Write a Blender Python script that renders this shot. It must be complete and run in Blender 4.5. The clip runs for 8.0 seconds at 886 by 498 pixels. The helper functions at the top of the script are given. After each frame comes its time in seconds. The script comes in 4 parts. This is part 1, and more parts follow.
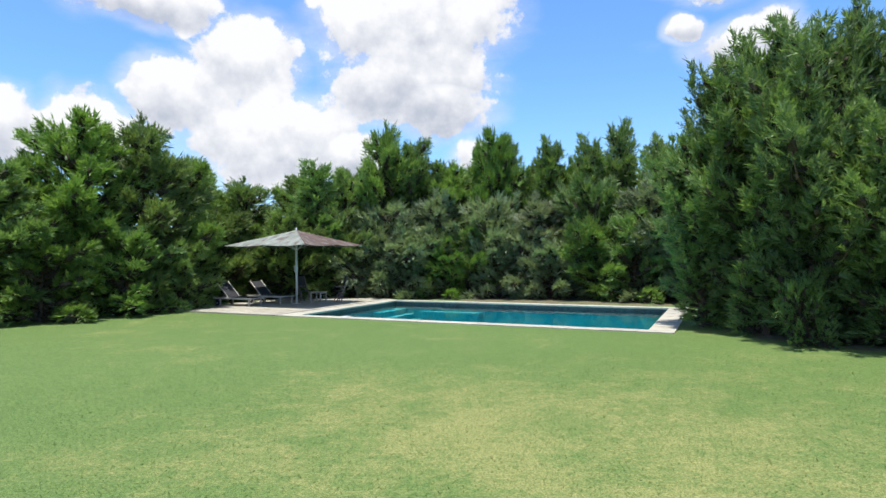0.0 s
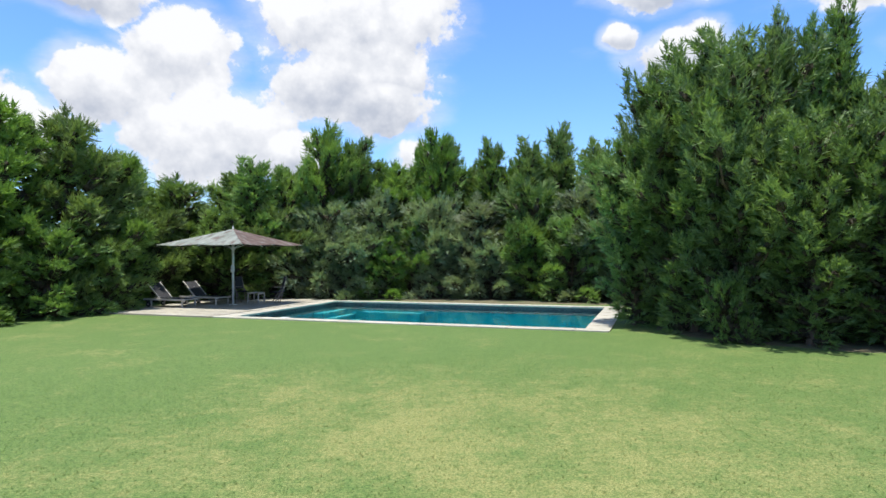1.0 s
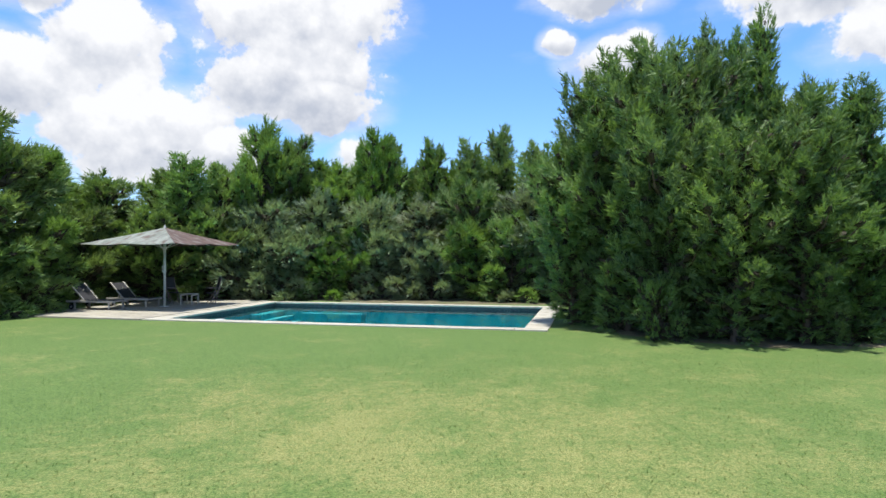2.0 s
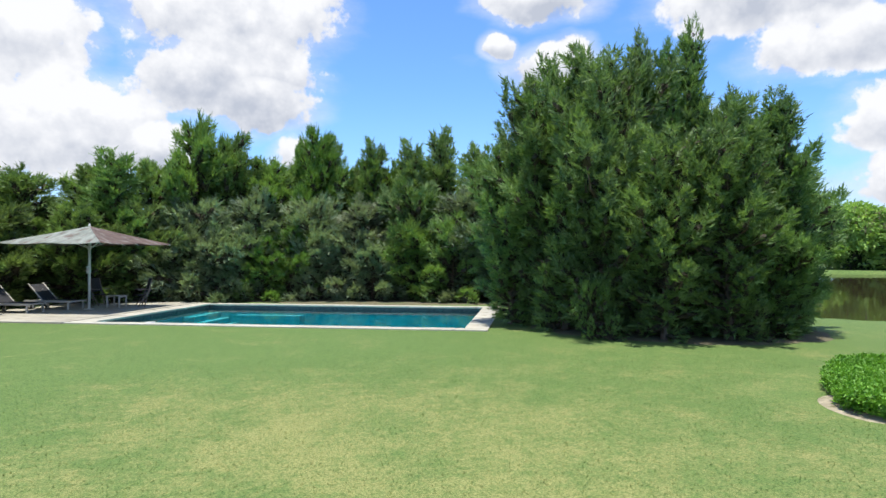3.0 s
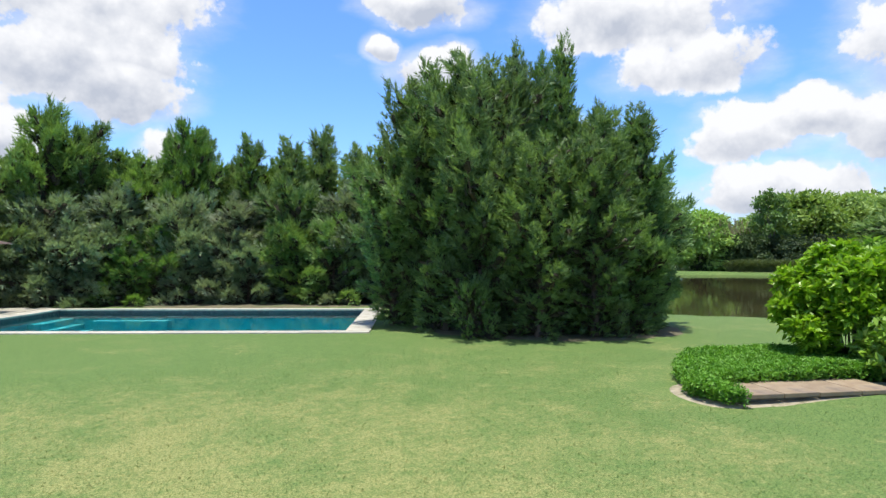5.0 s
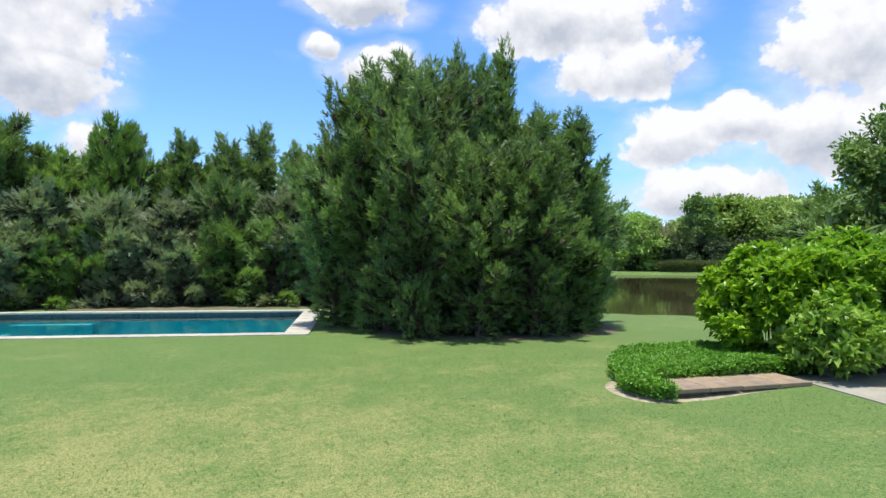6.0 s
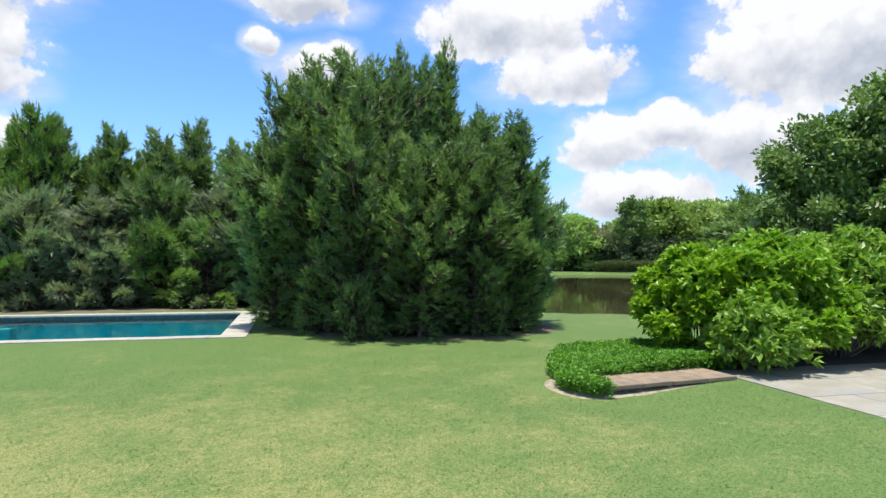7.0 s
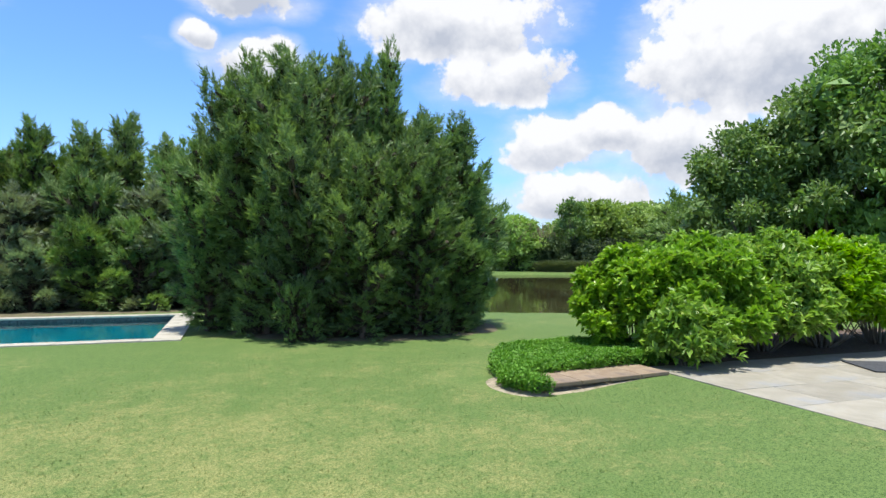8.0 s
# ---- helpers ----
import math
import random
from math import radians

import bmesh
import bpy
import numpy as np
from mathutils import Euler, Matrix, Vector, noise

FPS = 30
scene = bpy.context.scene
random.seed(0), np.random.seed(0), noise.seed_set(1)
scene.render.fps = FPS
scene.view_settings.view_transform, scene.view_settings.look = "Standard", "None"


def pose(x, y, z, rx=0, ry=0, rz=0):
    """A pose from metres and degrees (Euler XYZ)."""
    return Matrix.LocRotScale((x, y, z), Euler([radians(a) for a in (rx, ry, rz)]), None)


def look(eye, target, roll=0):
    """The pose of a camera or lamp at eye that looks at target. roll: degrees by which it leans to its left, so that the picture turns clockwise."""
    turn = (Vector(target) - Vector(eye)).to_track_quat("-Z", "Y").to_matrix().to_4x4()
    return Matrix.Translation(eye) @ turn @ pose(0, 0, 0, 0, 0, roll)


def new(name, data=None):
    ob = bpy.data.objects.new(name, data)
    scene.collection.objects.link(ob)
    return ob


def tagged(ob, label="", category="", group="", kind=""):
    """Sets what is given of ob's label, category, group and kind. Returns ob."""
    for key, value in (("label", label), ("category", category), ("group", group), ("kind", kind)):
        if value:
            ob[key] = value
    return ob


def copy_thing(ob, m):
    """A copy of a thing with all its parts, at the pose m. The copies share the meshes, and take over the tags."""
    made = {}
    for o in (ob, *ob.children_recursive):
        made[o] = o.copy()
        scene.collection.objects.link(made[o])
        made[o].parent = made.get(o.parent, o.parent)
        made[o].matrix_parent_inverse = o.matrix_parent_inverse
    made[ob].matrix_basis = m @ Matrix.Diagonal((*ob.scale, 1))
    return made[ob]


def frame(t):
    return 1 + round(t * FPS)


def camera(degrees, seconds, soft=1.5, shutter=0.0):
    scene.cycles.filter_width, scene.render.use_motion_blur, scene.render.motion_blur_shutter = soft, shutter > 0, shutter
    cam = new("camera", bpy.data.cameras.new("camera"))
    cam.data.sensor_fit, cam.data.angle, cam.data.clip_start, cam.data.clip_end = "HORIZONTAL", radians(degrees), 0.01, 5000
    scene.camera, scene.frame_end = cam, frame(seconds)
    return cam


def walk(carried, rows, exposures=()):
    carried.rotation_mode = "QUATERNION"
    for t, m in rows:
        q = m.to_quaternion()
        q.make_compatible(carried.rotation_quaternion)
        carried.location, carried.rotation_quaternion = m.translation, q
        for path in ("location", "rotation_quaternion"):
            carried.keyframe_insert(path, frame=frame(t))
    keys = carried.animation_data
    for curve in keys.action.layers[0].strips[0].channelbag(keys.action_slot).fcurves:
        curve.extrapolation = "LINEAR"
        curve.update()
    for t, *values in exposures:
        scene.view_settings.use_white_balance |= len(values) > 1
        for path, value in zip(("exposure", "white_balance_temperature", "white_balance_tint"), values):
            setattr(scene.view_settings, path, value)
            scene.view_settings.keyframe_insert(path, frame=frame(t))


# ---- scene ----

# ---------- camera: a slow pan from a fixed stand ----------
cam = camera(72.9, 8.0)
PATH = [
    (0.0, pose(0, 0, 2, 90.500, 0.500, 0.000)),
    (0.5, pose(0, 0, 2, 90.487, 0.397, -2.771)),
    (1.0, pose(0, 0, 2, 90.485, 0.301, -5.556)),
    (1.5, pose(0, 0, 2, 90.494, 0.213, -8.352)),
    (3.0, pose(0, 0, 2, 90.568, -0.007, -16.781)),
    (3.5, pose(0, 0, 2, 90.605, -0.065, -19.596)),
    (4.0, pose(0, 0, 2, 90.644, -0.116, -22.410)),
    (4.5, pose(0, 0, 2, 90.686, -0.160, -25.219)),
    (6.0, pose(0, 0, 2, 90.808, -0.249, -33.600)),
    (6.5, pose(0, 0, 2, 90.843, -0.265, -36.368)),
    (7.0, pose(0, 0, 2, 90.874, -0.274, -39.121)),
    (7.5, pose(0, 0, 2, 90.898, -0.276, -41.854)),
    (8.0, pose(0, 0, 2, 90.914, -0.271, -44.566)),
]
walk(cam, PATH)

# ---------- light: a high summer sun and a blue sky with cumulus ----------
SUN_FROM = Vector((-0.06, -0.07, 1.0)).normalized()
sun = new("sun", bpy.data.lights.new("sun", "SUN"))
sun.data.energy, sun.data.angle, sun.data.color = 5.0, radians(0.53), (1.0, 0.965, 0.90)
sun.matrix_world = look(SUN_FROM * 60, (0, 0, 0))
scene.view_settings.exposure = 0.6


class Nodes:
    """A short hand for building node trees."""

    def __init__(self, tree):
        self.tree = tree
        tree.nodes.clear()

    def add(self, kind):
        return self.tree.nodes.new(kind)

    def link(self, a, b):
        self.tree.links.new(a, b)

    def put(self, socket, value):
        if isinstance(value, bpy.types.NodeSocket):
            self.link(value, socket)
        elif value is not None:
            socket.default_value = value

    def math(self, op, a, b=None, c=None, clamp=False):
        node = self.tree.nodes.new("ShaderNodeMath")
        node.operation, node.use_clamp = op, clamp
        for i, v in enumerate((a, b, c)):
            self.put(node.inputs[i], v)
        return node.outputs[0]

    def noise(self, vector, scale, detail=4.0, rough=0.55, distort=0.0):
        node = self.tree.nodes.new("ShaderNodeTexNoise")
        self.put(node.inputs["Vector"], vector)
        node.inputs["Scale"].default_value, node.inputs["Detail"].default_value = scale, detail
        node.inputs["Roughness"].default_value, node.inputs["Distortion"].default_value = rough, distort
        return node.outputs[0]

    def span(self, value, lo, hi, to_lo=0.0, to_hi=1.0, smooth=True):
        node = self.tree.nodes.new("ShaderNodeMapRange")
        node.interpolation_type = "SMOOTHSTEP" if smooth else "LINEAR"
        self.put(node.inputs[0], value)
        for i, v in enumerate((lo, hi, to_lo, to_hi)):
            node.inputs[1 + i].default_value = v
        return node.outputs[0]

    def mix(self, factor, a, b, blend="MIX"):
        node = self.tree.nodes.new("ShaderNodeMix")
        node.data_type, node.blend_type = "RGBA", blend
        self.put(node.inputs[0], factor)
        for socket, v in ((node.inputs[6], a), (node.inputs[7], b)):
            self.put(socket, (*v, 1.0) if isinstance(v, tuple) and len(v) == 3 else v)
        return node.outputs[2]

    def scaled(self, vector, s):
        node = self.tree.nodes.new("ShaderNodeVectorMath")
        node.operation = "MULTIPLY"
        self.put(node.inputs[0], vector)
        node.inputs[1].default_value = s
        return node.outputs[0]


# each cloud puff: bearing, height, half width, half height (degrees)
PUFFS = [
    (-18.2, 16.8, 5.2, 4.8), (-23.8, 13.6, 4.6, 3.6), (-15.6, 10.6, 8.6, 5.0), (-30.0, 10.0, 5.0, 3.4), (-7.9, 9.2, 3.2, 2.6),
    (-2.6, 21.0, 10.0, 4.6), (-2.6, 16.0, 8.4, 3.8), (0.6, 13.4, 5.4, 2.4), (27.0, 17.2, 4.6, 2.5), (21.9, 19.3, 1.8, 1.2),
    (3.9, 9.2, 3.0, 2.2), (-26.0, 21.0, 6.4, 2.2), (-36.5, 10.0, 3.0, 3.4), (46.0, 21.6, 9.6, 3.8), (50.0, 16.8, 6.4, 3.0),
    (54.6, 10.4, 5.0, 3.0), (60.0, 12.0, 3.8, 2.4), (57.6, 5.6, 7.4, 2.4), (71.8, 17.5, 10.2, 6.0), (66.9, 10.4, 5.6, 4.0),
    (80.0, 18.5, 8.6, 7.0), (26.0, 22.8, 6.0, 2.0), (41.5, 9.0, 4.0, 3.2),
]


def make_world():
    world = bpy.data.worlds.new("sky")
    world.use_nodes = True
    scene.world = world
    n = Nodes(world.node_tree)
    sky = n.add("ShaderNodeTexSky")
    sky.sky_type, sky.sun_disc = "NISHITA", False
    sky.sun_elevation = math.asin(SUN_FROM.z)
    sky.sun_rotation = math.atan2(SUN_FROM.x, SUN_FROM.y)
    sky.air_density, sky.dust_density, sky.ozone_density = 1.0, 0.4, 2.0
    way = n.add("ShaderNodeTexCoord").outputs["Generated"]
    parts = n.add("ShaderNodeSeparateXYZ")
    n.link(way, parts.inputs[0])
    # billows push the outlines about, coarse and fine
    coarse = n.math("SUBTRACT", n.noise(way, 9.0, 2.0, 0.5), 0.5)
    coarse_b = n.math("SUBTRACT", n.noise(n.scaled(way, (1.3, -1.3, 1.3)), 9.0, 2.0, 0.5), 0.5)
    bearing = n.math("MULTIPLY_ADD", coarse, 4.0, n.math("DEGREES", n.math("ARCTAN2", parts.outputs[0], parts.outputs[1])))
    true_height = n.math("DEGREES", n.math("ARCSINE", parts.outputs[2]))
    height = n.math("MULTIPLY_ADD", coarse_b, 3.0, true_height)
    field, under = None, None
    for a, e, w, h in PUFFS:
        dx = n.math("DIVIDE", n.math("SUBTRACT", bearing, a), w)
        dy = n.math("DIVIDE", n.math("SUBTRACT", height, e), h)
        q = n.math("SUBTRACT", 1.0, n.math("MULTIPLY_ADD", dx, dx, n.math("MULTIPLY", dy, dy)))
        lean = n.math("MULTIPLY", n.math("MAXIMUM", q, 0.0), dy)
        field = q if field is None else n.math("SMOOTH_MAX", field, q, 0.16)
        under = lean if under is None else n.math("ADD", under, lean)
    # elsewhere the same kind of broken cloud goes on
    broad = n.noise(n.scaled(way, (1.0, 1.0, 2.2)), 3.2, 3.0)
    away = n.math("GREATER_THAN", n.math("ABSOLUTE", n.math("SUBTRACT", bearing, 22.0)), 66.0)
    free = n.math("MAXIMUM", away, n.span(true_height, 25.0, 34.0))
    spare = n.math("MULTIPLY_ADD", n.math("ADD", n.span(broad, 0.46, 0.62, -1.2, 0.7), 1.2), free, -1.2)
    field = n.math("MAXIMUM", n.math("MAXIMUM", field, -1.2), spare)
    puff = n.add("ShaderNodeTexVoronoi")
    puff.feature, puff.distance = "SMOOTH_F1", "EUCLIDEAN"
    n.link(way, puff.inputs["Vector"])
    puff.inputs["Scale"].default_value, puff.inputs["Smoothness"].default_value = 26.0, 0.6
    puff.inputs["Detail"].default_value, puff.inputs["Roughness"].default_value = 3.0, 0.55
    round_top = n.math("SUBTRACT", 0.55, puff.outputs["Distance"])
    billow = n.noise(way, 17.0, 8.0, 0.58)
    billow_up = n.noise(n.scaled(way, (1.0, 1.0, 1.07)), 17.0, 6.0, 0.55)
    edge = n.math("MULTIPLY_ADD", n.math("SUBTRACT", billow, 0.5), 2.3, n.math("MULTIPLY_ADD", round_top, 0.35, n.math("ADD", field, 0.16)))
    mask = n.span(edge, -0.05, 0.32)
    veil = n.math("MULTIPLY_ADD", n.math("SUBTRACT", n.noise(n.scaled(way, (1, 1, 2.5)), 6.0, 6.0, 0.62), 0.5), 2.6, field)
    mask = n.math("MAXIMUM", mask, n.span(veil, -0.85, 0.9, 0.0, 0.62))
    relief = n.math("MULTIPLY", n.math("SUBTRACT", billow, billow_up), 0.9)
    lit = n.math("ADD", n.math("MULTIPLY_ADD", under, 1.0, n.math("MULTIPLY_ADD", round_top, 0.35, 0.72)), relief)
    lit = n.math("MULTIPLY_ADD", n.math("SUBTRACT", n.noise(way, 6.0, 2.0), 0.5), 0.8, lit)
    white = n.mix(n.span(lit, 0.05, 0.75, smooth=False), (0.48, 0.52, 0.61), (0.855, 0.865, 0.895))
    blue = n.mix(1.0, sky.outputs[0], (SKY_GAIN * 0.56, SKY_GAIN * 0.80, SKY_GAIN * 1.10), "MULTIPLY")
    pale = n.mix(n.span(true_height, 0.0, 16.0, 0.40, 0.0), blue, (0.42, 0.66, 0.95))
    colour = n.mix(mask, pale, white)
    back = n.add("ShaderNodeBackground")
    n.link(colour, back.inputs[0])
    back.inputs[1].default_value = 0.76
    out = n.add("ShaderNodeOutputWorld")
    n.link(back.outputs[0], out.inputs[0])


SKY_GAIN = 0.20
make_world()

# ---------- materials ----------


def surface(name, base, other, scale, rough=0.8, bump=0.3, bump_scale=None, third=None, third_scale=None, metallic=0.0, spec=0.4, per_object=0.0, stretch=(1, 1, 1), bump_dist=0.01):
    """A plain solid surface: two colours mixed by noise, a third in patches, fine relief."""
    m = bpy.data.materials.new(name)
    m.use_nodes = True
    n = Nodes(m.node_tree)
    where = n.scaled(n.add("ShaderNodeTexCoord").outputs["Object"], stretch)
    col = n.mix(n.span(n.noise(where, scale, 6.0, 0.6), 0.32, 0.68), base, other)
    if third:
        col = n.mix(n.span(n.noise(where, third_scale or scale * 0.3, 5.0, 0.6), 0.52, 0.68), col, third)
    if per_object:
        rnd = n.add("ShaderNodeObjectInfo").outputs["Random"]
        hsv = n.add("ShaderNodeHueSaturation")
        n.link(col, hsv.inputs["Color"])
        n.link(n.span(rnd, 0, 1, 1 - per_object, 1 + per_object, False), hsv.inputs["Value"])
        col = hsv.outputs[0]
    b = n.add("ShaderNodeBsdfPrincipled")
    n.link(col, b.inputs["Base Color"])
    n.link(n.span(n.noise(where, scale * 2.3, 4.0), 0.3, 0.7, max(0.02, rough - 0.1), min(1, rough + 0.1)), b.inputs["Roughness"])
    b.inputs["Metallic"].default_value = metallic
    b.inputs["Specular IOR Level"].default_value = spec
    if bump:
        bp = n.add("ShaderNodeBump")
        bp.inputs["Strength"].default_value, bp.inputs["Distance"].default_value = bump, bump_dist
        n.link(n.noise(where, bump_scale or scale * 4, 6.0, 0.65), bp.inputs["Height"])
        n.link(bp.outputs[0], b.inputs["Normal"])
    out = n.add("ShaderNodeOutputMaterial")
    n.link(b.outputs[0], out.inputs[0])
    return m


def leafage(name, dark, light, tip=None, rough=0.55, spec=0.35, through_light=0.3, vary=0.18, blotch=0.6):
    """Leaves: each leaf takes its own shade; a part of the light goes through."""
    m = bpy.data.materials.new(name)
    m.use_nodes = True
    n = Nodes(m.node_tree)
    geo = n.add("ShaderNodeNewGeometry")
    rnd = geo.outputs["Random Per Island"]
    patch = n.noise(n.add("ShaderNodeTexCoord").outputs["Object"], blotch, 3.0)
    f = n.math("ADD", n.math("MULTIPLY", rnd, 0.62), n.span(patch, 0.3, 0.7, 0.0, 0.42), clamp=True)
    col = n.mix(f, dark, light)
    if tip:
        col = n.mix(n.math("GREATER_THAN", rnd, 0.94), col, tip)
    hsv = n.add("ShaderNodeHueSaturation")
    own = n.add("ShaderNodeObjectInfo").outputs["Random"]
    n.link(col, hsv.inputs["Color"])
    n.link(n.span(own, 0, 1, 1 - vary, 1 + vary, False), hsv.inputs["Value"])
    n.link(n.span(n.math("FRACT", n.math("MULTIPLY", own, 7.31)), 0, 1, 0.5 - vary * 0.06, 0.5 + vary * 0.06, False), hsv.inputs["Hue"])
    n.link(n.span(n.math("FRACT", n.math("MULTIPLY", own, 3.77)), 0, 1, 0.88, 1.08, False), hsv.inputs["Saturation"])
    b = n.add("ShaderNodeBsdfPrincipled")
    n.link(hsv.outputs[0], b.inputs["Base Color"])
    b.inputs["Roughness"].default_value, b.inputs["Specular IOR Level"].default_value = rough, spec
    t = n.add("ShaderNodeBsdfTranslucent")
    n.link(n.mix(1.0, hsv.outputs[0], (1.15, 1.25, 0.6), "MULTIPLY"), t.inputs[0])
    mx = n.add("ShaderNodeMixShader")
    mx.inputs[0].default_value = through_light
    n.link(b.outputs[0], mx.inputs[1])
    n.link(t.outputs[0], mx.inputs[2])
    out = n.add("ShaderNodeOutputMaterial")
    n.link(mx.outputs[0], out.inputs[0])
    return m


def lawn_colour(n, where):
    """Mown turf: green, worn to straw in a broad stretch and in small patches."""
    big = n.noise(where, 0.20, 5.0, 0.58, 0.4)
    mid = n.noise(where, 1.1, 5.0, 0.65, 0.3)
    fine = n.noise(where, 30.0, 3.0, 0.7)
    grain = n.noise(where, 140.0, 2.0, 0.7)
    at = n.add("ShaderNodeSeparateXYZ")
    n.link(where, at.inputs[0])
    dx = n.math("DIVIDE", n.math("SUBTRACT", at.outputs[0], 2.2), 6.0)
    dy = n.math("DIVIDE", n.math("SUBTRACT", at.outputs[1], 6.5), 4.2)
    worn = n.math("MAXIMUM", n.math("SUBTRACT", 1.0, n.math("MULTIPLY_ADD", dx, dx, n.math("MULTIPLY", dy, dy))), -0.6)
    dry = n.math("ADD", n.math("MULTIPLY_ADD", n.math("SUBTRACT", n.noise(where, 8.0, 5.0, 0.75), 0.5), 0.95, n.math("MULTIPLY_ADD", mid, 0.85, n.math("MULTIPLY", big, 0.8))), n.math("MULTIPLY", worn, 0.17))
    speck = n.math("MULTIPLY_ADD", n.math("SUBTRACT", n.noise(where, 62.0, 2.0, 0.7), 0.5), 1.0, n.math("MULTIPLY_ADD", n.math("SUBTRACT", grain, 0.5), 1.0, fine))
    green = n.mix(n.span(speck, 0.30, 0.70), (0.042, 0.082, 0.018), (0.120, 0.180, 0.048))
    straw = n.mix(n.span(speck, 0.30, 0.70), (0.106, 0.128, 0.036), (0.275, 0.262, 0.098))
    return n.mix(n.span(dry, 0.72, 1.20, 0.0, 0.9), green, straw)


def make_lawn(name, blades=False):
    m = bpy.data.materials.new(name)
    m.use_nodes = True
    n = Nodes(m.node_tree)
    where = n.add("ShaderNodeTexCoord").outputs["Object"]
    col = lawn_colour(n, where)
    if blades:
        rnd = n.add("ShaderNodeNewGeometry").outputs["Random Per Island"]
        hsv = n.add("ShaderNodeHueSaturation")
        n.link(col, hsv.inputs["Color"])
        n.link(n.span(rnd, 0, 1, 1.0, 1.4, False), hsv.inputs["Value"])
        col = hsv.outputs[0]
    b = n.add("ShaderNodeBsdfPrincipled")
    n.link(col, b.inputs["Base Color"])
    b.inputs["Roughness"].default_value, b.inputs["Specular IOR Level"].default_value = 0.85, 0.2
    out = n.add("ShaderNodeOutputMaterial")
    if blades:
        glow = n.add("ShaderNodeBsdfTranslucent")
        n.link(col, glow.inputs[0])
        both = n.add("ShaderNodeMixShader")
        both.inputs[0].default_value = 0.55
        n.link(b.outputs[0], both.inputs[1])
        n.link(glow.outputs[0], both.inputs[2])
        n.link(both.outputs[0], out.inputs[0])
    else:
        bp = n.add("ShaderNodeBump")
        bp.inputs["Strength"].default_value, bp.inputs["Distance"].default_value = 0.35, 0.008
        n.link(n.noise(where, 45.0, 5.0, 0.75), bp.inputs["Height"])
        n.link(bp.outputs[0], b.inputs["Normal"])
        n.link(b.outputs[0], out.inputs[0])
    return m


def make_water(name, tint, ripple, ripple_scale, strength, body=None, body_share=0.0, ior=1.33):
    """Still water: light goes down through it, the surface mirrors by its gloss."""
    m = bpy.data.materials.new(name)
    m.use_nodes = True
    n = Nodes(m.node_tree)
    where = n.add("ShaderNodeTexCoord").outputs["Object"]
    bp = n.add("ShaderNodeBump")
    bp.inputs["Strength"].default_value, bp.inputs["Distance"].default_value = strength, ripple
    n.link(n.noise(where, ripple_scale, 4.0, 0.6), bp.inputs["Height"])
    clear = n.add("ShaderNodeBsdfTransparent")
    clear.inputs[0].default_value = (*tint, 1)
    below = clear.outputs[0]
    if body:
        murk = n.add("ShaderNodeBsdfDiffuse")
        n.link(n.mix(n.span(n.noise(where, 0.12, 3.0), 0.3, 0.7), body, tuple(c * 1.5 for c in body)), murk.inputs[0])
        mb = n.add("ShaderNodeMixShader")
        mb.inputs[0].default_value = body_share
        n.link(below, mb.inputs[1])
        n.link(murk.outputs[0], mb.inputs[2])
        below = mb.outputs[0]
    shine = n.add("ShaderNodeBsdfGlossy")
    shine.inputs["Roughness"].default_value = 0.03
    n.link(bp.outputs[0], shine.inputs["Normal"])
    fr = n.add("ShaderNodeFresnel")
    fr.inputs[0].default_value = ior
    n.link(bp.outputs[0], fr.inputs["Normal"])
    mx = n.add("ShaderNodeMixShader")
    n.link(fr.outputs[0], mx.inputs[0])
    n.link(below, mx.inputs[1])
    n.link(shine.outputs[0], mx.inputs[2])
    out = n.add("ShaderNodeOutputMaterial")
    n.link(mx.outputs[0], out.inputs[0])
    return m


LAWN = make_lawn("mown_lawn")
BLADES = make_lawn("grass_blades", True)
CEDAR = leafage("cedar_foliage", (0.060, 0.115, 0.036), (0.250, 0.370, 0.105), rough=0.55, spec=0.3, through_light=0.32)
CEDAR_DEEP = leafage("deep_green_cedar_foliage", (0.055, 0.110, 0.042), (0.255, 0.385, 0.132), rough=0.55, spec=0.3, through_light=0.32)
CEDAR_GREY = leafage("grey_cedar_foliage", (0.100, 0.145, 0.085), (0.300, 0.370, 0.215), rough=0.55, spec=0.3, through_light=0.32)
SHRUB = leafage("glossy_shrub_leaves", (0.090, 0.215, 0.010), (0.300, 0.480, 0.030), (0.3192, 0.418, 0.0608), rough=0.42, spec=0.4, through_light=0.35, vary=0.05, blotch=1.2)
COVER = leafage("ground_cover_leaves", (0.068, 0.190, 0.018), (0.185, 0.385, 0.045), rough=0.5, spec=0.3, through_light=0.3, vary=0.05, blotch=2.0)
BROAD = leafage("broad_tree_leaves", (0.075, 0.150, 0.034), (0.205, 0.325, 0.078), rough=0.45, spec=0.4, through_light=0.3)
FAR_LEAF = leafage("far_tree_leaves", (0.155, 0.250, 0.055), (0.320, 0.430, 0.120), rough=0.6, spec=0.2, through_light=0.3)
FAR_DARK = leafage("far_dark_leaves", (0.038, 0.0646, 0.0266), (0.0836, 0.1216, 0.0494), rough=0.6, spec=0.2, through_light=0.2)
PLUME = leafage("dry_plume", (0.228, 0.2052, 0.1292), (0.3192, 0.2736, 0.19), rough=0.8, spec=0.1, through_light=0.2)
REED = leafage("reed_leaves", (0.057, 0.0912, 0.0266), (0.1444, 0.1748, 0.0646), rough=0.6, spec=0.2, through_light=0.25)
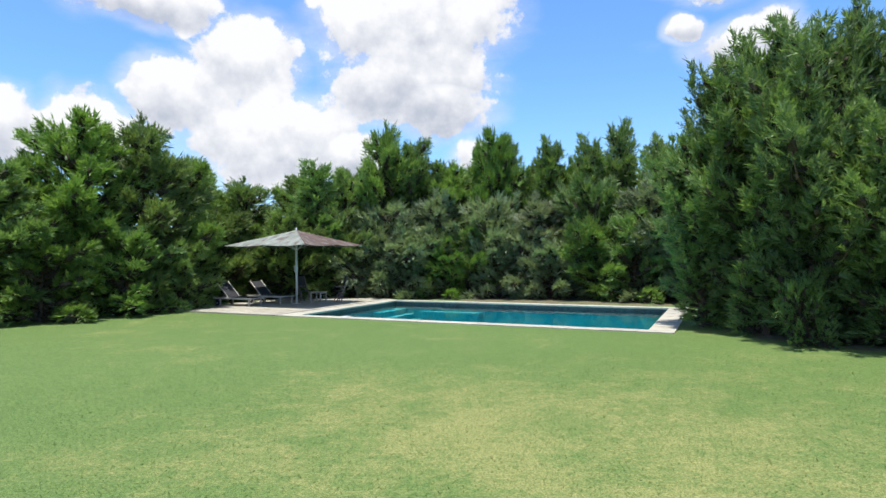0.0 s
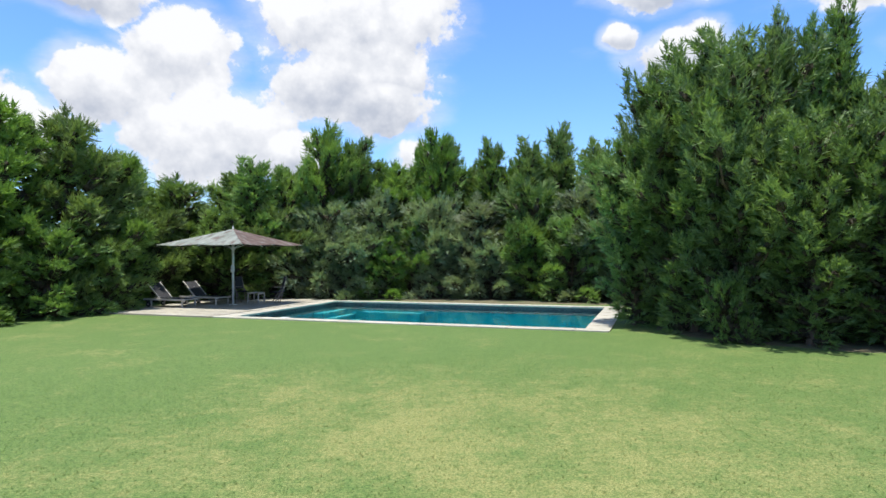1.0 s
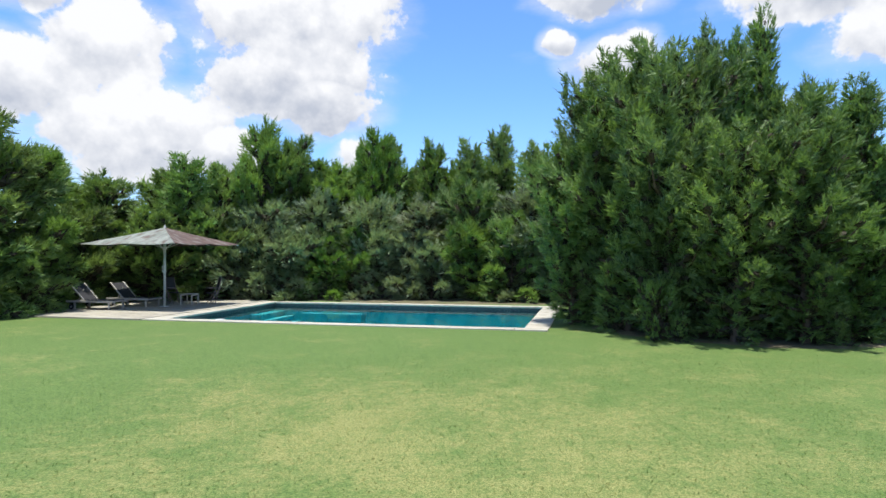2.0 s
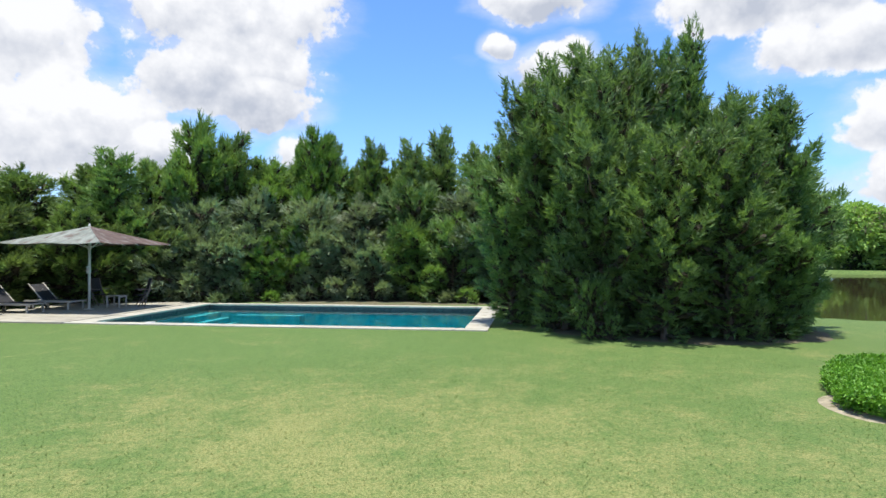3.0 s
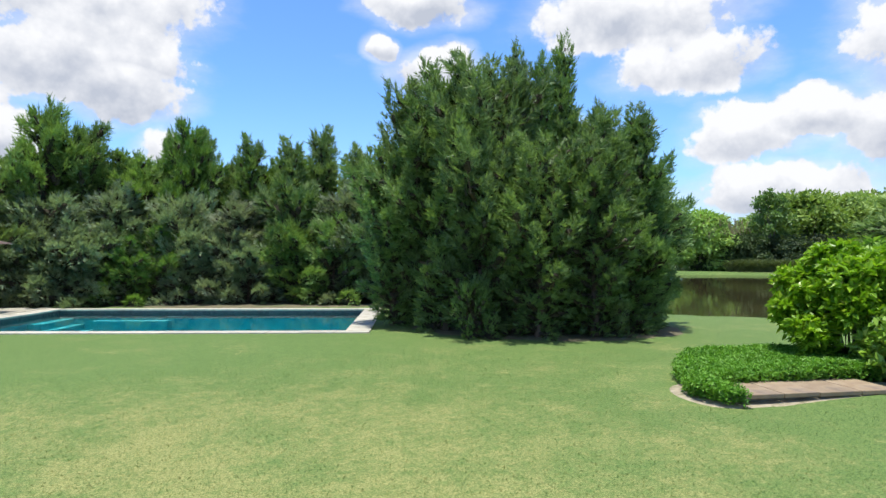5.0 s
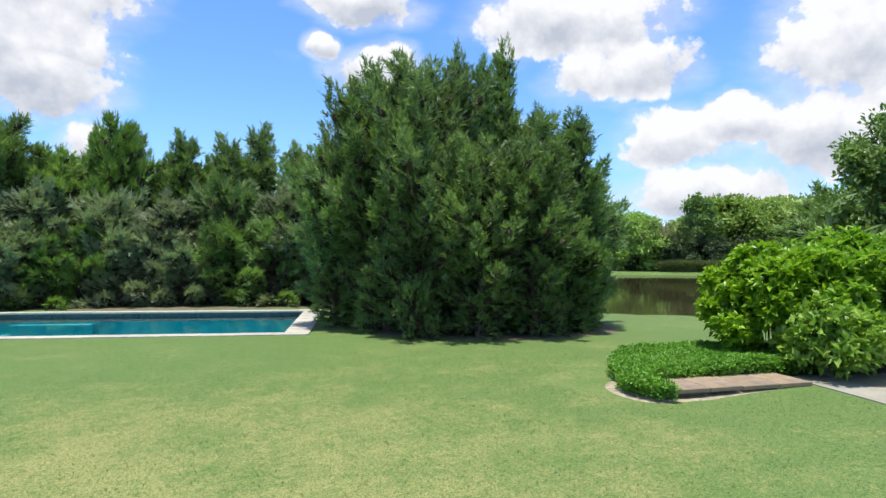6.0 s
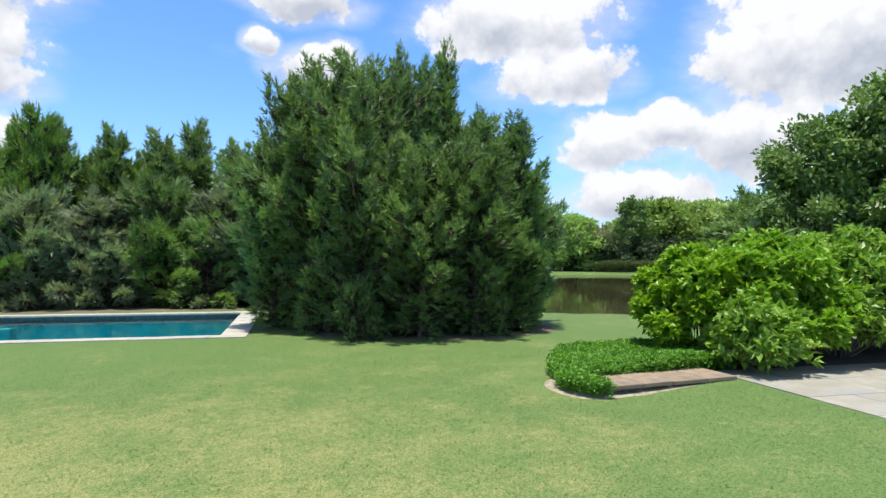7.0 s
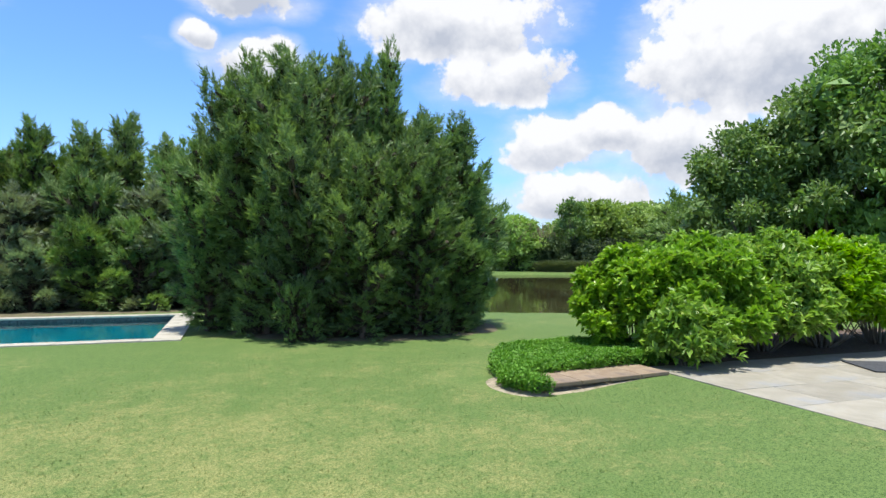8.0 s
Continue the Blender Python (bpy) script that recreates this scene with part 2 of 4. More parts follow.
BARK = surface("cedar_bark", (0.0988, 0.0646, 0.0456), (0.152, 0.1064, 0.076), 9.0, 0.9, 0.7, 30.0, stretch=(1, 1, 0.2))
# brown dead twigs, coloured extra dark to paint shade inside the cedar crowns
INNER_SHADE_TWIGS = surface("shade_dark_inner_twigs", (0.030, 0.026, 0.015), (0.075, 0.060, 0.036), 7.0, 0.95, 0.5, 30.0, (0.030, 0.045, 0.016), 2.0)
BARK_GREY = surface("grey_bark", (0.1216, 0.0988, 0.076), (0.1976, 0.1672, 0.1368), 8.0, 0.9, 0.6, 25.0, stretch=(1, 1, 0.3))
COPING = surface("pale_limestone", (0.3116, 0.2926, 0.2356), (0.3952, 0.3724, 0.304), 3.0, 0.75, 0.25, 40.0, (0.2356, 0.2166, 0.171), 1.2, per_object=0.10)
DECK = surface("deck_stone", (0.266, 0.247, 0.1938), (0.342, 0.3154, 0.2508), 2.5, 0.8, 0.3, 35.0, (0.2052, 0.1862, 0.1482), 1.0, per_object=0.12)
PATIO = surface("patio_limestone", (0.228, 0.209, 0.1596), (0.2888, 0.266, 0.209), 2.2, 0.7, 0.2, 30.0, (0.2356, 0.2356, 0.2204), 0.8, per_object=0.10)
FLAG = surface("brown_sandstone", (0.1976, 0.1406, 0.0874), (0.2736, 0.209, 0.1368), 3.0, 0.8, 0.4, 30.0, (0.1596, 0.1216, 0.0912), 1.5, per_object=0.12)
JOINT = surface("joint_mortar", (0.19, 0.171, 0.1368), (0.2432, 0.2204, 0.1824), 12.0, 0.95, 0.3)
SAND = surface("sandy_soil", (0.228, 0.19, 0.1254), (0.3268, 0.2812, 0.1976), 8.0, 0.95, 0.8, 60.0, (0.1292, 0.1292, 0.057), 5.0)
# dry needles, toned darker to help paint the shade under the trees
SHADE_LITTER = surface("shade_toned_needle_litter", (0.0798, 0.0684, 0.03648), (0.1406, 0.1216, 0.0684), 6.0, 0.95, 0.8, 45.0, (0.076, 0.1064, 0.0342), 1.3)
MULCH = surface("leaf_mulch", (0.0646, 0.0456, 0.03192), (0.1216, 0.0874, 0.0608), 14.0, 0.95, 0.9, 50.0)
PLASTER = surface("pool_plaster", (0.008, 0.33, 0.39), (0.014, 0.40, 0.45), 1.4, 0.7, 0.1, (30.0))
STEP_EDGE = surface("pool_step_plaster", (0.16, 0.60, 0.60), (0.24, 0.68, 0.66), 2.0, 0.7, 0.1)
POOL_TILE = surface("waterline_tile", (0.0266, 0.0342, 0.038), (0.057, 0.0646, 0.0684), 12.0, 0.3, 0.2, spec=0.5)
POOL_WATER = make_water("pool_water", (0.80, 0.97, 0.98), 0.02, 2.6, 0.25, ior=1.22)
POND_WATER = make_water("pond_water", (0.4, 0.35, 0.2), 0.03, 1.6, 0.10, (0.030, 0.027, 0.012), 0.95)
CANVAS = surface("weathered_canvas", (0.125, 0.14, 0.118), (0.224, 0.24, 0.212), 2.6, 0.9, 0.2, 60.0, (0.0935, 0.0654, 0.053), 2.0, stretch=(2.2, 0.7, 1))
CANVAS_RUST = surface("rust_stained_canvas", (0.0654, 0.0424, 0.0349), (0.0966, 0.0654, 0.0548), 2.6, 0.9, 0.2, 60.0, (0.168, 0.156, 0.14), 2.0, stretch=(0.7, 2.2, 1))
WHITE_PAINT = surface("white_painted_metal", (0.4712, 0.4712, 0.4408), (0.5624, 0.5624, 0.532), 5.0, 0.45, 0.1)
TEAK = surface("silvered_teak", (0.3344, 0.3116, 0.266), (0.4256, 0.4028, 0.3496), 7.0, 0.7, 0.3, 40.0, stretch=(1, 4, 4))
TEAK_DARK = surface("weathered_dark_teak", (0.152, 0.1216, 0.0988), (0.2128, 0.1748, 0.1444), 7.0, 0.75, 0.3, 40.0)
SLING = surface("black_mesh_sling", (0.019, 0.019, 0.02128), (0.0342, 0.0342, 0.038), 20.0, 0.8, 0.3, 300.0)
RUBBER = surface("black_rubber", (0.0152, 0.0152, 0.0152), (0.0304, 0.0304, 0.0304), 20.0, 0.8, 0.2)
# dark grey that paints a cast shadow onto the patio
SHADOW_GREY = surface("patio_shadow_grey", (0.0342, 0.03648, 0.03952), (0.057, 0.05928, 0.06232), 15.0, 0.9, 0.4, 90.0)
WHITE_PLASTIC = surface("white_plastic", (0.5472, 0.5472, 0.532), (0.608, 0.608, 0.5928), 10.0, 0.4, 0.05)

# ---------- building helpers ----------


def thing(name, label, category, m=None, group="", kind=""):
    ob = new(name)
    ob.matrix_world = m or Matrix()
    return tagged(ob, label, category, group, kind)


def mesh_object(name, me, material, parent=None, label=""):
    me.materials.append(material)
    ob = new(name, me)
    if parent is not None:
        ob.parent = parent
    if label:
        tagged(ob, label)
    return ob


def part(name, bm, material, parent=None, label="", smooth=False):
    me = bpy.data.meshes.new(name)
    bm.to_mesh(me)
    bm.free()
    if smooth:
        me.shade_smooth()
    return mesh_object(name, me, material, parent, label)


def soup(name, corners):
    """A mesh from an array of loose triangles (n, 3, 3)."""
    corners = np.asarray(corners, dtype=np.float32)
    k = len(corners)
    me = bpy.data.meshes.new(name)
    me.vertices.add(k * 3)
    me.vertices.foreach_set("co", corners.reshape(-1))
    me.loops.add(k * 3)
    me.loops.foreach_set("vertex_index", np.arange(k * 3, dtype=np.int32))
    me.polygons.add(k)
    me.polygons.foreach_set("loop_start", np.arange(0, k * 3, 3, dtype=np.int32))
    me.update(calc_edges=True)
    return me


def quads(name, verts, faces, smooth=False):
    me = bpy.data.meshes.new(name)
    me.from_pydata([tuple(v) for v in verts], [], [tuple(f) for f in faces])
    me.update()
    if smooth:
        me.shade_smooth()
    return me


def add_box(bm, size, m=None, bevel=0.0):
    made = bmesh.ops.create_cube(bm, size=1.0, matrix=(m or Matrix()) @ Matrix.Diagonal((*size, 1)))
    if bevel:
        edges = {e for v in made["verts"] for e in v.link_edges}
        bmesh.ops.bevel(bm, geom=list(edges), offset=bevel, segments=2, affect="EDGES", profile=0.6)
    return bm


def box(size, m=None, bevel=0.0):
    return add_box(bmesh.new(), size, m, bevel)


def add_rod(bm, a, b, r1, r2=None, sides=10):
    a, b = Vector(a), Vector(b)
    axis = b - a
    turn = axis.to_track_quat("Z", "Y").to_matrix().to_4x4()
    bmesh.ops.create_cone(bm, cap_ends=True, segments=sides, radius1=r1, radius2=r1 if r2 is None else r2, depth=axis.length,
                          matrix=Matrix.Translation((a + b) / 2) @ turn)
    return bm


def rod(a, b, r1, r2=None, sides=10):
    return add_rod(bmesh.new(), a, b, r1, r2, sides)


def limb(bm, points, r1, r2, sides=7):
    """A tapered, bent limb through the points."""
    rings = []
    k = len(points)
    for i, p in enumerate(points):
        p = Vector(p)
        d = (Vector(points[min(i + 1, k - 1)]) - Vector(points[max(i - 1, 0)])).normalized()
        q = d.to_track_quat("Z", "Y")
        r = r1 + (r2 - r1) * i / (k - 1)
        rings.append([bm.verts.new(p + q @ Vector((r * math.cos(a), r * math.sin(a), 0))) for a in (2 * math.pi * j / sides for j in range(sides))])
    for lo, hi in zip(rings, rings[1:]):
        for j in range(sides):
            bm.faces.new((lo[j], lo[(j + 1) % sides], hi[(j + 1) % sides], hi[j]))
    bm.faces.new(list(reversed(rings[0])))
    bm.faces.new(rings[-1])
    return bm


def unit(v):
    return v / np.maximum(np.linalg.norm(v, axis=-1, keepdims=True), 1e-9)


def fronds(rng, pos, direction, size, leaves, length, width, spread, face=None):
    """Feathery sprays: leaves narrow triangles fanned along each direction."""
    k = len(pos)
    d = np.repeat(unit(direction), leaves, axis=0)
    p = np.repeat(pos, leaves, axis=0)
    s = np.repeat(size, leaves)[:, None]
    side = unit(rng.normal(size=(k * leaves, 3)))
    side = unit(side - (side * d).sum(1, keepdims=True) * d)
    along = rng.uniform(0.0, 1.0, (k * leaves, 1))
    base = p + d * along * s
    ang = rng.uniform(0.25, 1.0, (k * leaves, 1)) * spread
    tip_dir = unit(d * np.cos(ang) + side * np.sin(ang))
    l = length * s * rng.uniform(0.6, 1.3, (k * leaves, 1)) * (1.15 - 0.5 * along)
    turn = rng.normal(size=(k * leaves, 3))
    if face is not None:
        turn = turn * 0.35 + np.repeat(unit(face), leaves, axis=0)
    flat = unit(np.cross(tip_dir, turn))
    w = width * s * rng.uniform(0.7, 1.3, (k * leaves, 1))
    return np.stack([base - flat * w, base + flat * w, base + tip_dir * l], axis=1)


def core_shape():
    bm = bmesh.new()
    bmesh.ops.create_icosphere(bm, subdivisions=1, radius=1.0)
    tri = np.array([[v.co[:] for v in f.verts] for f in bm.faces])
    bm.free()
    return tri


CORE = core_shape()


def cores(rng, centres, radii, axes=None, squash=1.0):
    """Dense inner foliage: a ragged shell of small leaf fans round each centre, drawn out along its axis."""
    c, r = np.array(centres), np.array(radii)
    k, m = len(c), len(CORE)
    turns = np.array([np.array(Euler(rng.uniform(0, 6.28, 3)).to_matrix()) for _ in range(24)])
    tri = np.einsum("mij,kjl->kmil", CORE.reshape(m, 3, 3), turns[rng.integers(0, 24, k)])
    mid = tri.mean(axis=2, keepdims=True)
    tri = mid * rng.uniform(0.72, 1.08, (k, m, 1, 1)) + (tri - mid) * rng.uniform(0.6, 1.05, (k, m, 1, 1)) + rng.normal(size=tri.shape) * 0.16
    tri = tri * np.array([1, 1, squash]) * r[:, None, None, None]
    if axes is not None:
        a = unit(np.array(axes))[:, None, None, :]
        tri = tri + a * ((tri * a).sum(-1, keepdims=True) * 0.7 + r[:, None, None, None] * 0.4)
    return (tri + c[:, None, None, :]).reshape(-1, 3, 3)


def broad_leaves(rng, pos, direction, length, width):
    """Pointed oval leaves, each of two folded halves."""
    d = unit(direction)
    k = len(pos)
    side = unit(np.cross(d, rng.normal(size=(k, 3)) * 0.5 + np.array([0, 0, 1.0])))
    up = np.cross(side, d)
    l = (length * rng.uniform(0.7, 1.25, (k, 1)))
    w = (width * rng.uniform(0.75, 1.2, (k, 1)))
    tip = pos + d * l - up * l * 0.12
    mid = pos + d * l * 0.48 + up * l * 0.02
    a = mid + side * w + up * w * 0.35
    b = mid - side * w + up * w * 0.35
    return np.stack([np.stack([pos, a, tip], 1), np.stack([pos, tip, b], 1)], axis=1).reshape(-1, 3, 3)


# ---------- pool axes: U along the long side, V away from the lawn ----------
U = np.array([math.cos(radians(155)), math.sin(radians(155))])
V = np.array([math.cos(radians(65)), math.sin(radians(65))])
CORNER = np.array([5.25, 15.3])
POOL_L, POOL_W = 11.1, 6.55


def uv(u, v, z=0.0):
    p = CORNER + u * U + v * V
    return (float(p[0]), float(p[1]), z)


def on_pool(u, v, z=0.0):
    """A pose at (u, v), its x along the pool and its y across it, towards the lawn."""
    return pose(*uv(u, v, z), 0, 0, 155)


POND = (49.2, 30.7, radians(32.0), 33.5, 30.0)  # centre, bearing of the long axis, half lengths


def pond_gap(x, y):
    """About how far outside the pond's rim a place lies, in metres."""
    cx, cy, a, rl, rw = POND
    dx, dy = x - cx, y - cy
    l, w = dx * math.cos(a) + dy * math.sin(a), -dx * math.sin(a) + dy * math.cos(a)
    r = math.hypot(l / rl, w / rw)
    wob = 0.03 * math.sin(5 * math.atan2(w, l)) + 0.02 * math.sin(9 * math.atan2(w, l) + 1)
    return (r - 1 - wob) * min(rl, rw)


def smooth(a, b, t):
    t = min(1.0, max(0.0, (t - a) / (b - a)))
    return t * t * (3 - 2 * t)


def ground_height(x, y):
    g = pond_gap(x, y)
    z = -1.6 + 1.6 * smooth(-2.5, 2.0, g)
    # the turf rises a little towards the patio
    along = (x - 9.7) * U[0] + (y - 4.5) * U[1]
    across = (x - 9.7) * V[0] + (y - 4.5) * V[1]
    z += 0.09 * smooth(2.2, 0.2, along) * smooth(2.5, 0.2, across) * (1 if g > 6 else 0) * smooth(30, 12, math.hypot(x, y))
    far = math.hypot(x, y)
    return z + 0.10 * (noise.noise(Vector((x * 0.12, y * 0.12, 3.0)))) * smooth(6, 14, far) * smooth(0.5, 3, abs_gap(x, y)) * 0.5


def abs_gap(x, y):
    """Distance outside the pool and its deck."""
    u = (x - CORNER[0]) * U[0] + (y - CORNER[1]) * U[1]
    v = (x - CORNER[0]) * V[0] + (y - CORNER[1]) * V[1]
    du, dv = max(-0.7 - u, u - 17.5, 0), max(-0.45 - v, v - 8.5, 0)
    return math.hypot(du, dv)


COPE_F, COPE_S, COPE_B = 0.40, 0.62, 0.42  # coping widths: lawn side, ends, back


def make_ground():
    def lines(lo, hi, cuts, step):
        near = list(np.arange(lo, hi + 0.01, step))
        near = [c for c in near if min(abs(c - k) for k in cuts) > step * 0.3] + list(cuts)
        reach = [60, 90, 140, 230, 400, 800, 1600, 3200]
        return sorted([lo - r for r in reach] + near + [hi + r for r in reach])
    us = lines(-105, 30, (-COPE_S, POOL_L + COPE_S), 0.75)
    vs = lines(-30, 78, (-COPE_F, POOL_W + COPE_B), 0.75)
    verts, faces = [], []
    for v in vs:
        for u in us:
            x, y, _ = uv(u, v)
            verts.append((x, y, ground_height(x, y)))
    k = len(us)
    for j in range(len(vs) - 1):
        for i in range(k - 1):
            u, v = (us[i] + us[i + 1]) / 2, (vs[j] + vs[j + 1]) / 2
            if -COPE_S < u < POOL_L + COPE_S and -COPE_F < v < POOL_W + COPE_B:
                continue
            faces.append((j * k + i, j * k + i + 1, (j + 1) * k + i + 1, (j + 1) * k + i))
    ob = mesh_object("ground", quads("ground", verts, [f[::-1] for f in faces], True), LAWN)
    tagged(ob, "mown green lawn with dry straw patches, sloping to a pond", "lawn", kind="structure")
    rng = np.random.default_rng(4)
    # short blades on the turf close to the stand
    bits = []
    for count, tall, wide in ((210000, 0.017, 0.0042),):
        x, y = 1.5 + 11.0 * rng.uniform(-1, 1, count), 5.5 + 7.0 * rng.uniform(-1, 1, count)
        fade = 1.15 - ((x - 1.5) / 10.5) ** 2 - ((y - 5.5) / 6.5) ** 2
        some = rng.uniform(0, 1, count) < fade
        x, y = x[some], y[some]
        du, dv = (x - CORNER[0]) * U[0] + (y - CORNER[1]) * U[1], (x - CORNER[0]) * V[0] + (y - CORNER[1]) * V[1]
        keep = ~((du > -COPE_S - 0.04) & (dv > -COPE_F - 0.03) & (du < 18))
        s, c = (x - 9.75) * U[0] + (y - 4.5) * U[1], (x - 9.75) * V[0] + (y - 4.5) * V[1]
        keep &= ~((s < 0.03) & (c < 4.0)) & ~((s < 3.0) & (c > -0.35) & (c < 3.0)) & ~((y < 7.6) & (x > 6.75) & (c > -0.2))
        x, y = x[keep], y[keep]
        z = np.array([ground_height(p, q) for p, q in zip(x, y)])
        p = np.stack([x, y, z], 1)
        lean = rng.normal(size=(len(x), 3)) * [2.2, 2.2, 0.0] + [0, 0, 1.0]
        flat = unit(rng.normal(size=(len(x), 3)) * [1, 1, 0])
        h = 1.6 * tall * rng.uniform(0.5, 1.3, (len(x), 1))
        bits.append(np.stack([p - flat * wide, p + flat * wide, p + unit(lean) * h], 1))
    grass = mesh_object("grass", soup("grass", np.concatenate(bits)), BLADES)
    tagged(grass, "short mown grass blades, green and straw dry", "grass", kind="stuff")


make_ground()


# ---------- the pond ----------
def make_pond():
    cx, cy, a, rl, rw = POND
    verts, k = [(cx, cy, -0.45)], 72
    for i in range(k):
        t = 2 * math.pi * i / k
        l, w = (rl + 3) * math.cos(t), (rw + 3) * math.sin(t)
        verts.append((cx + l * math.cos(a) - w * math.sin(a), cy + l * math.sin(a) + w * math.cos(a), -0.45))
    ob = mesh_object("water", quads("pond_water", verts, [(0, 1 + i, 1 + (i + 1) % k) for i in range(k)]), POND_WATER)
    tagged(ob, "still brown-green pond water mirroring trees and sky", "pond", kind="structure")


make_pond()


# ---------- the pool ----------
def make_pool():
    pool = thing("swimming_pool", "rectangular swimming pool with pale stone coping and teal water", "pool", on_pool(0, 0))
    # in the pool's own frame x runs along, -y across
    L, W, D = POOL_L, POOL_W, 1.7
    part("basin_floor", box((L + 0.4, W + 0.4, 0.2), pose(L / 2, -W / 2, -D - 0.1)), PLASTER, pool)
    for name, size, at in (("basin_wall", (L, 0.2, D - 0.3), (L / 2, 0.1, -0.3 - (D - 0.3) / 2)), ("basin_wall", (L, 0.2, D - 0.3), (L / 2, -W - 0.1, -0.3 - (D - 0.3) / 2)),
                           ("basin_wall", (0.2, W, D - 0.3), (-0.1, -W / 2, -0.3 - (D - 0.3) / 2)), ("basin_wall", (0.2, W, D - 0.3), (L + 0.1, -W / 2, -0.3 - (D - 0.3) / 2))):
        part(name, box(size, pose(*at)), PLASTER, pool)
    for size, at in (((L, 0.2, 0.27), (L / 2, 0.1, -0.165)), ((L, 0.2, 0.27), (L / 2, -W - 0.1, -0.165)), ((0.2, W, 0.27), (-0.1, -W / 2, -0.165)), ((0.2, W, 0.27), (L + 0.1, -W / 2, -0.165))):
        part("waterline_band", box(size, pose(*at)), POOL_TILE, pool, "dark waterline tile band")
    # entry steps in two corners, a bench along the back
    for i in range(3):
        w = 1.25 - 0.38 * i
        tread = part("step", box((w, 1.9, 0.20), pose(L - w / 2, -W + 0.95, -0.82 + 0.20 * i), 0.015), PLASTER, pool)
        part("nosing", box((0.10, 1.9, 0.02), pose(L - w + 0.06, -W + 0.95, -0.709 + 0.20 * i), 0.004), STEP_EDGE, tread, "pale turquoise step edge")
        d = 1.05 - 0.33 * i
        tread = part("step", box((1.3, d, 0.20), pose(L - 0.65, -d / 2, -0.82 + 0.20 * i), 0.015), PLASTER, pool)
        part("nosing", box((1.3, 0.10, 0.02), pose(L - 0.65, -d + 0.06, -0.709 + 0.20 * i), 0.004), STEP_EDGE, tread, "pale turquoise step edge")
    bench = part("bench", box((2.6, 0.45, 0.5), pose(L - 2.7, -W + 0.225, -0.62), 0.015), PLASTER, pool)
    part("nosing", box((2.6, 0.12, 0.02), pose(L - 2.7, -W + 0.38, -0.359), 0.004), STEP_EDGE, bench, "pale turquoise bench edge")
    bm = bmesh.new()
    bmesh.ops.create_grid(bm, x_segments=1, y_segments=1, size=0.5, matrix=pose(L / 2, -W / 2, -0.13) @ Matrix.Diagonal((L, W, 1, 1)))
    part("water", bm, POOL_WATER, pool, "clear teal rippled pool water")
    part("skimmer_lid", rod((L - 1.9, 0.05, 0.0), (L - 1.9, 0.05, 0.05), 0.14, None, 20), WHITE_PLASTIC, pool, "white round skimmer lid")
    # coping stones, laid end to end
    rng = random.Random(5)
    def run(x0, x1, y0, y1, step):
        along_x = (x1 - x0) > (y1 - y0)
        length = x1 - x0 if along_x else y1 - y0
        count = max(1, round(length / step))
        size = (length / count - 0.008, y1 - y0, 0.06) if along_x else (x1 - x0, length / count - 0.008, 0.06)
        proto = None
        for i in range(count):
            at = pose((x0 + (i + 0.5) * length / count) if along_x else (x0 + x1) / 2, (y0 + y1) / 2 if along_x else y0 + (i + 0.5) * length / count,
                      rng.uniform(-0.003, 0.003), rng.uniform(-0.15, 0.15), rng.uniform(-0.15, 0.15), 0)
            if proto is None:
                proto = part("coping_stone", box(size, None, 0.008), COPING, pool)
                proto.matrix_local = at
            else:
                ob = new("coping_stone", proto.data)
                ob.parent = pool
                ob.matrix_local = at
    run(-COPE_S, L + COPE_S, -0.03, COPE_F, 0.9)
    run(-COPE_S, L + COPE_S, -W - COPE_B, -W + 0.03, 0.9)
    run(-COPE_S, 0.03, -W + 0.034, -0.034, 0.9)
    run(L - 0.03, L + COPE_S, -W + 0.034, -0.034, 0.9)
    bm = bmesh.new()
    for size, at in (((L + 2 * COPE_S, COPE_F - 0.01, 0.25), (L / 2, COPE_F / 2 + 0.005, -0.155)), ((L + 2 * COPE_S, COPE_B - 0.21, 0.25), (L / 2, -W - 0.21 - (COPE_B - 0.21) / 2, -0.155)),
                     ((COPE_S - 0.21, W, 0.25), (-0.21 - (COPE_S - 0.21) / 2, -W / 2, -0.155)), ((COPE_S - 0.21, W, 0.25), (L + 0.21 + (COPE_S - 0.21) / 2, -W / 2, -0.155))):
        add_box(bm, size, pose(*at))
    part("coping_bed", bm, JOINT, pool)


make_pool()


def slabs(name, parent, x0, x1, y0, y1, step_x, step_y, z, material, seed, thick=0.04, gap=0.012, stagger=True):
    """Paving slabs as pieces of their own, in staggered rows."""
    rng = random.Random(seed)
    rows = max(1, round((y1 - y0) / step_y))
    h = (y1 - y0) / rows
    cache = {}
    for j in range(rows):
        x = x0
        first = True
        while x < x1 - 0.05:
            w = step_x * (0.5 if first and stagger and j % 2 else 1.0)
            first = False
            if x1 - (x + w) < 0.3:
                w = x1 - x
            key = round(w, 2)
            if key not in cache:
                me = bpy.data.meshes.new(name)
                bm = box((w - gap, h - gap, thick), None, 0.006)
                bm.to_mesh(me)
                bm.free()
                me.materials.append(material)
                cache[key] = me
            ob = new(name, cache[key])
            ob.parent = parent
            ob.matrix_local = pose(x + w / 2, y0 + (j + 0.5) * h, z - thick / 2 + rng.uniform(-0.002, 0.002), rng.uniform(-0.12, 0.12), rng.uniform(-0.12, 0.12), 0)
            x += w


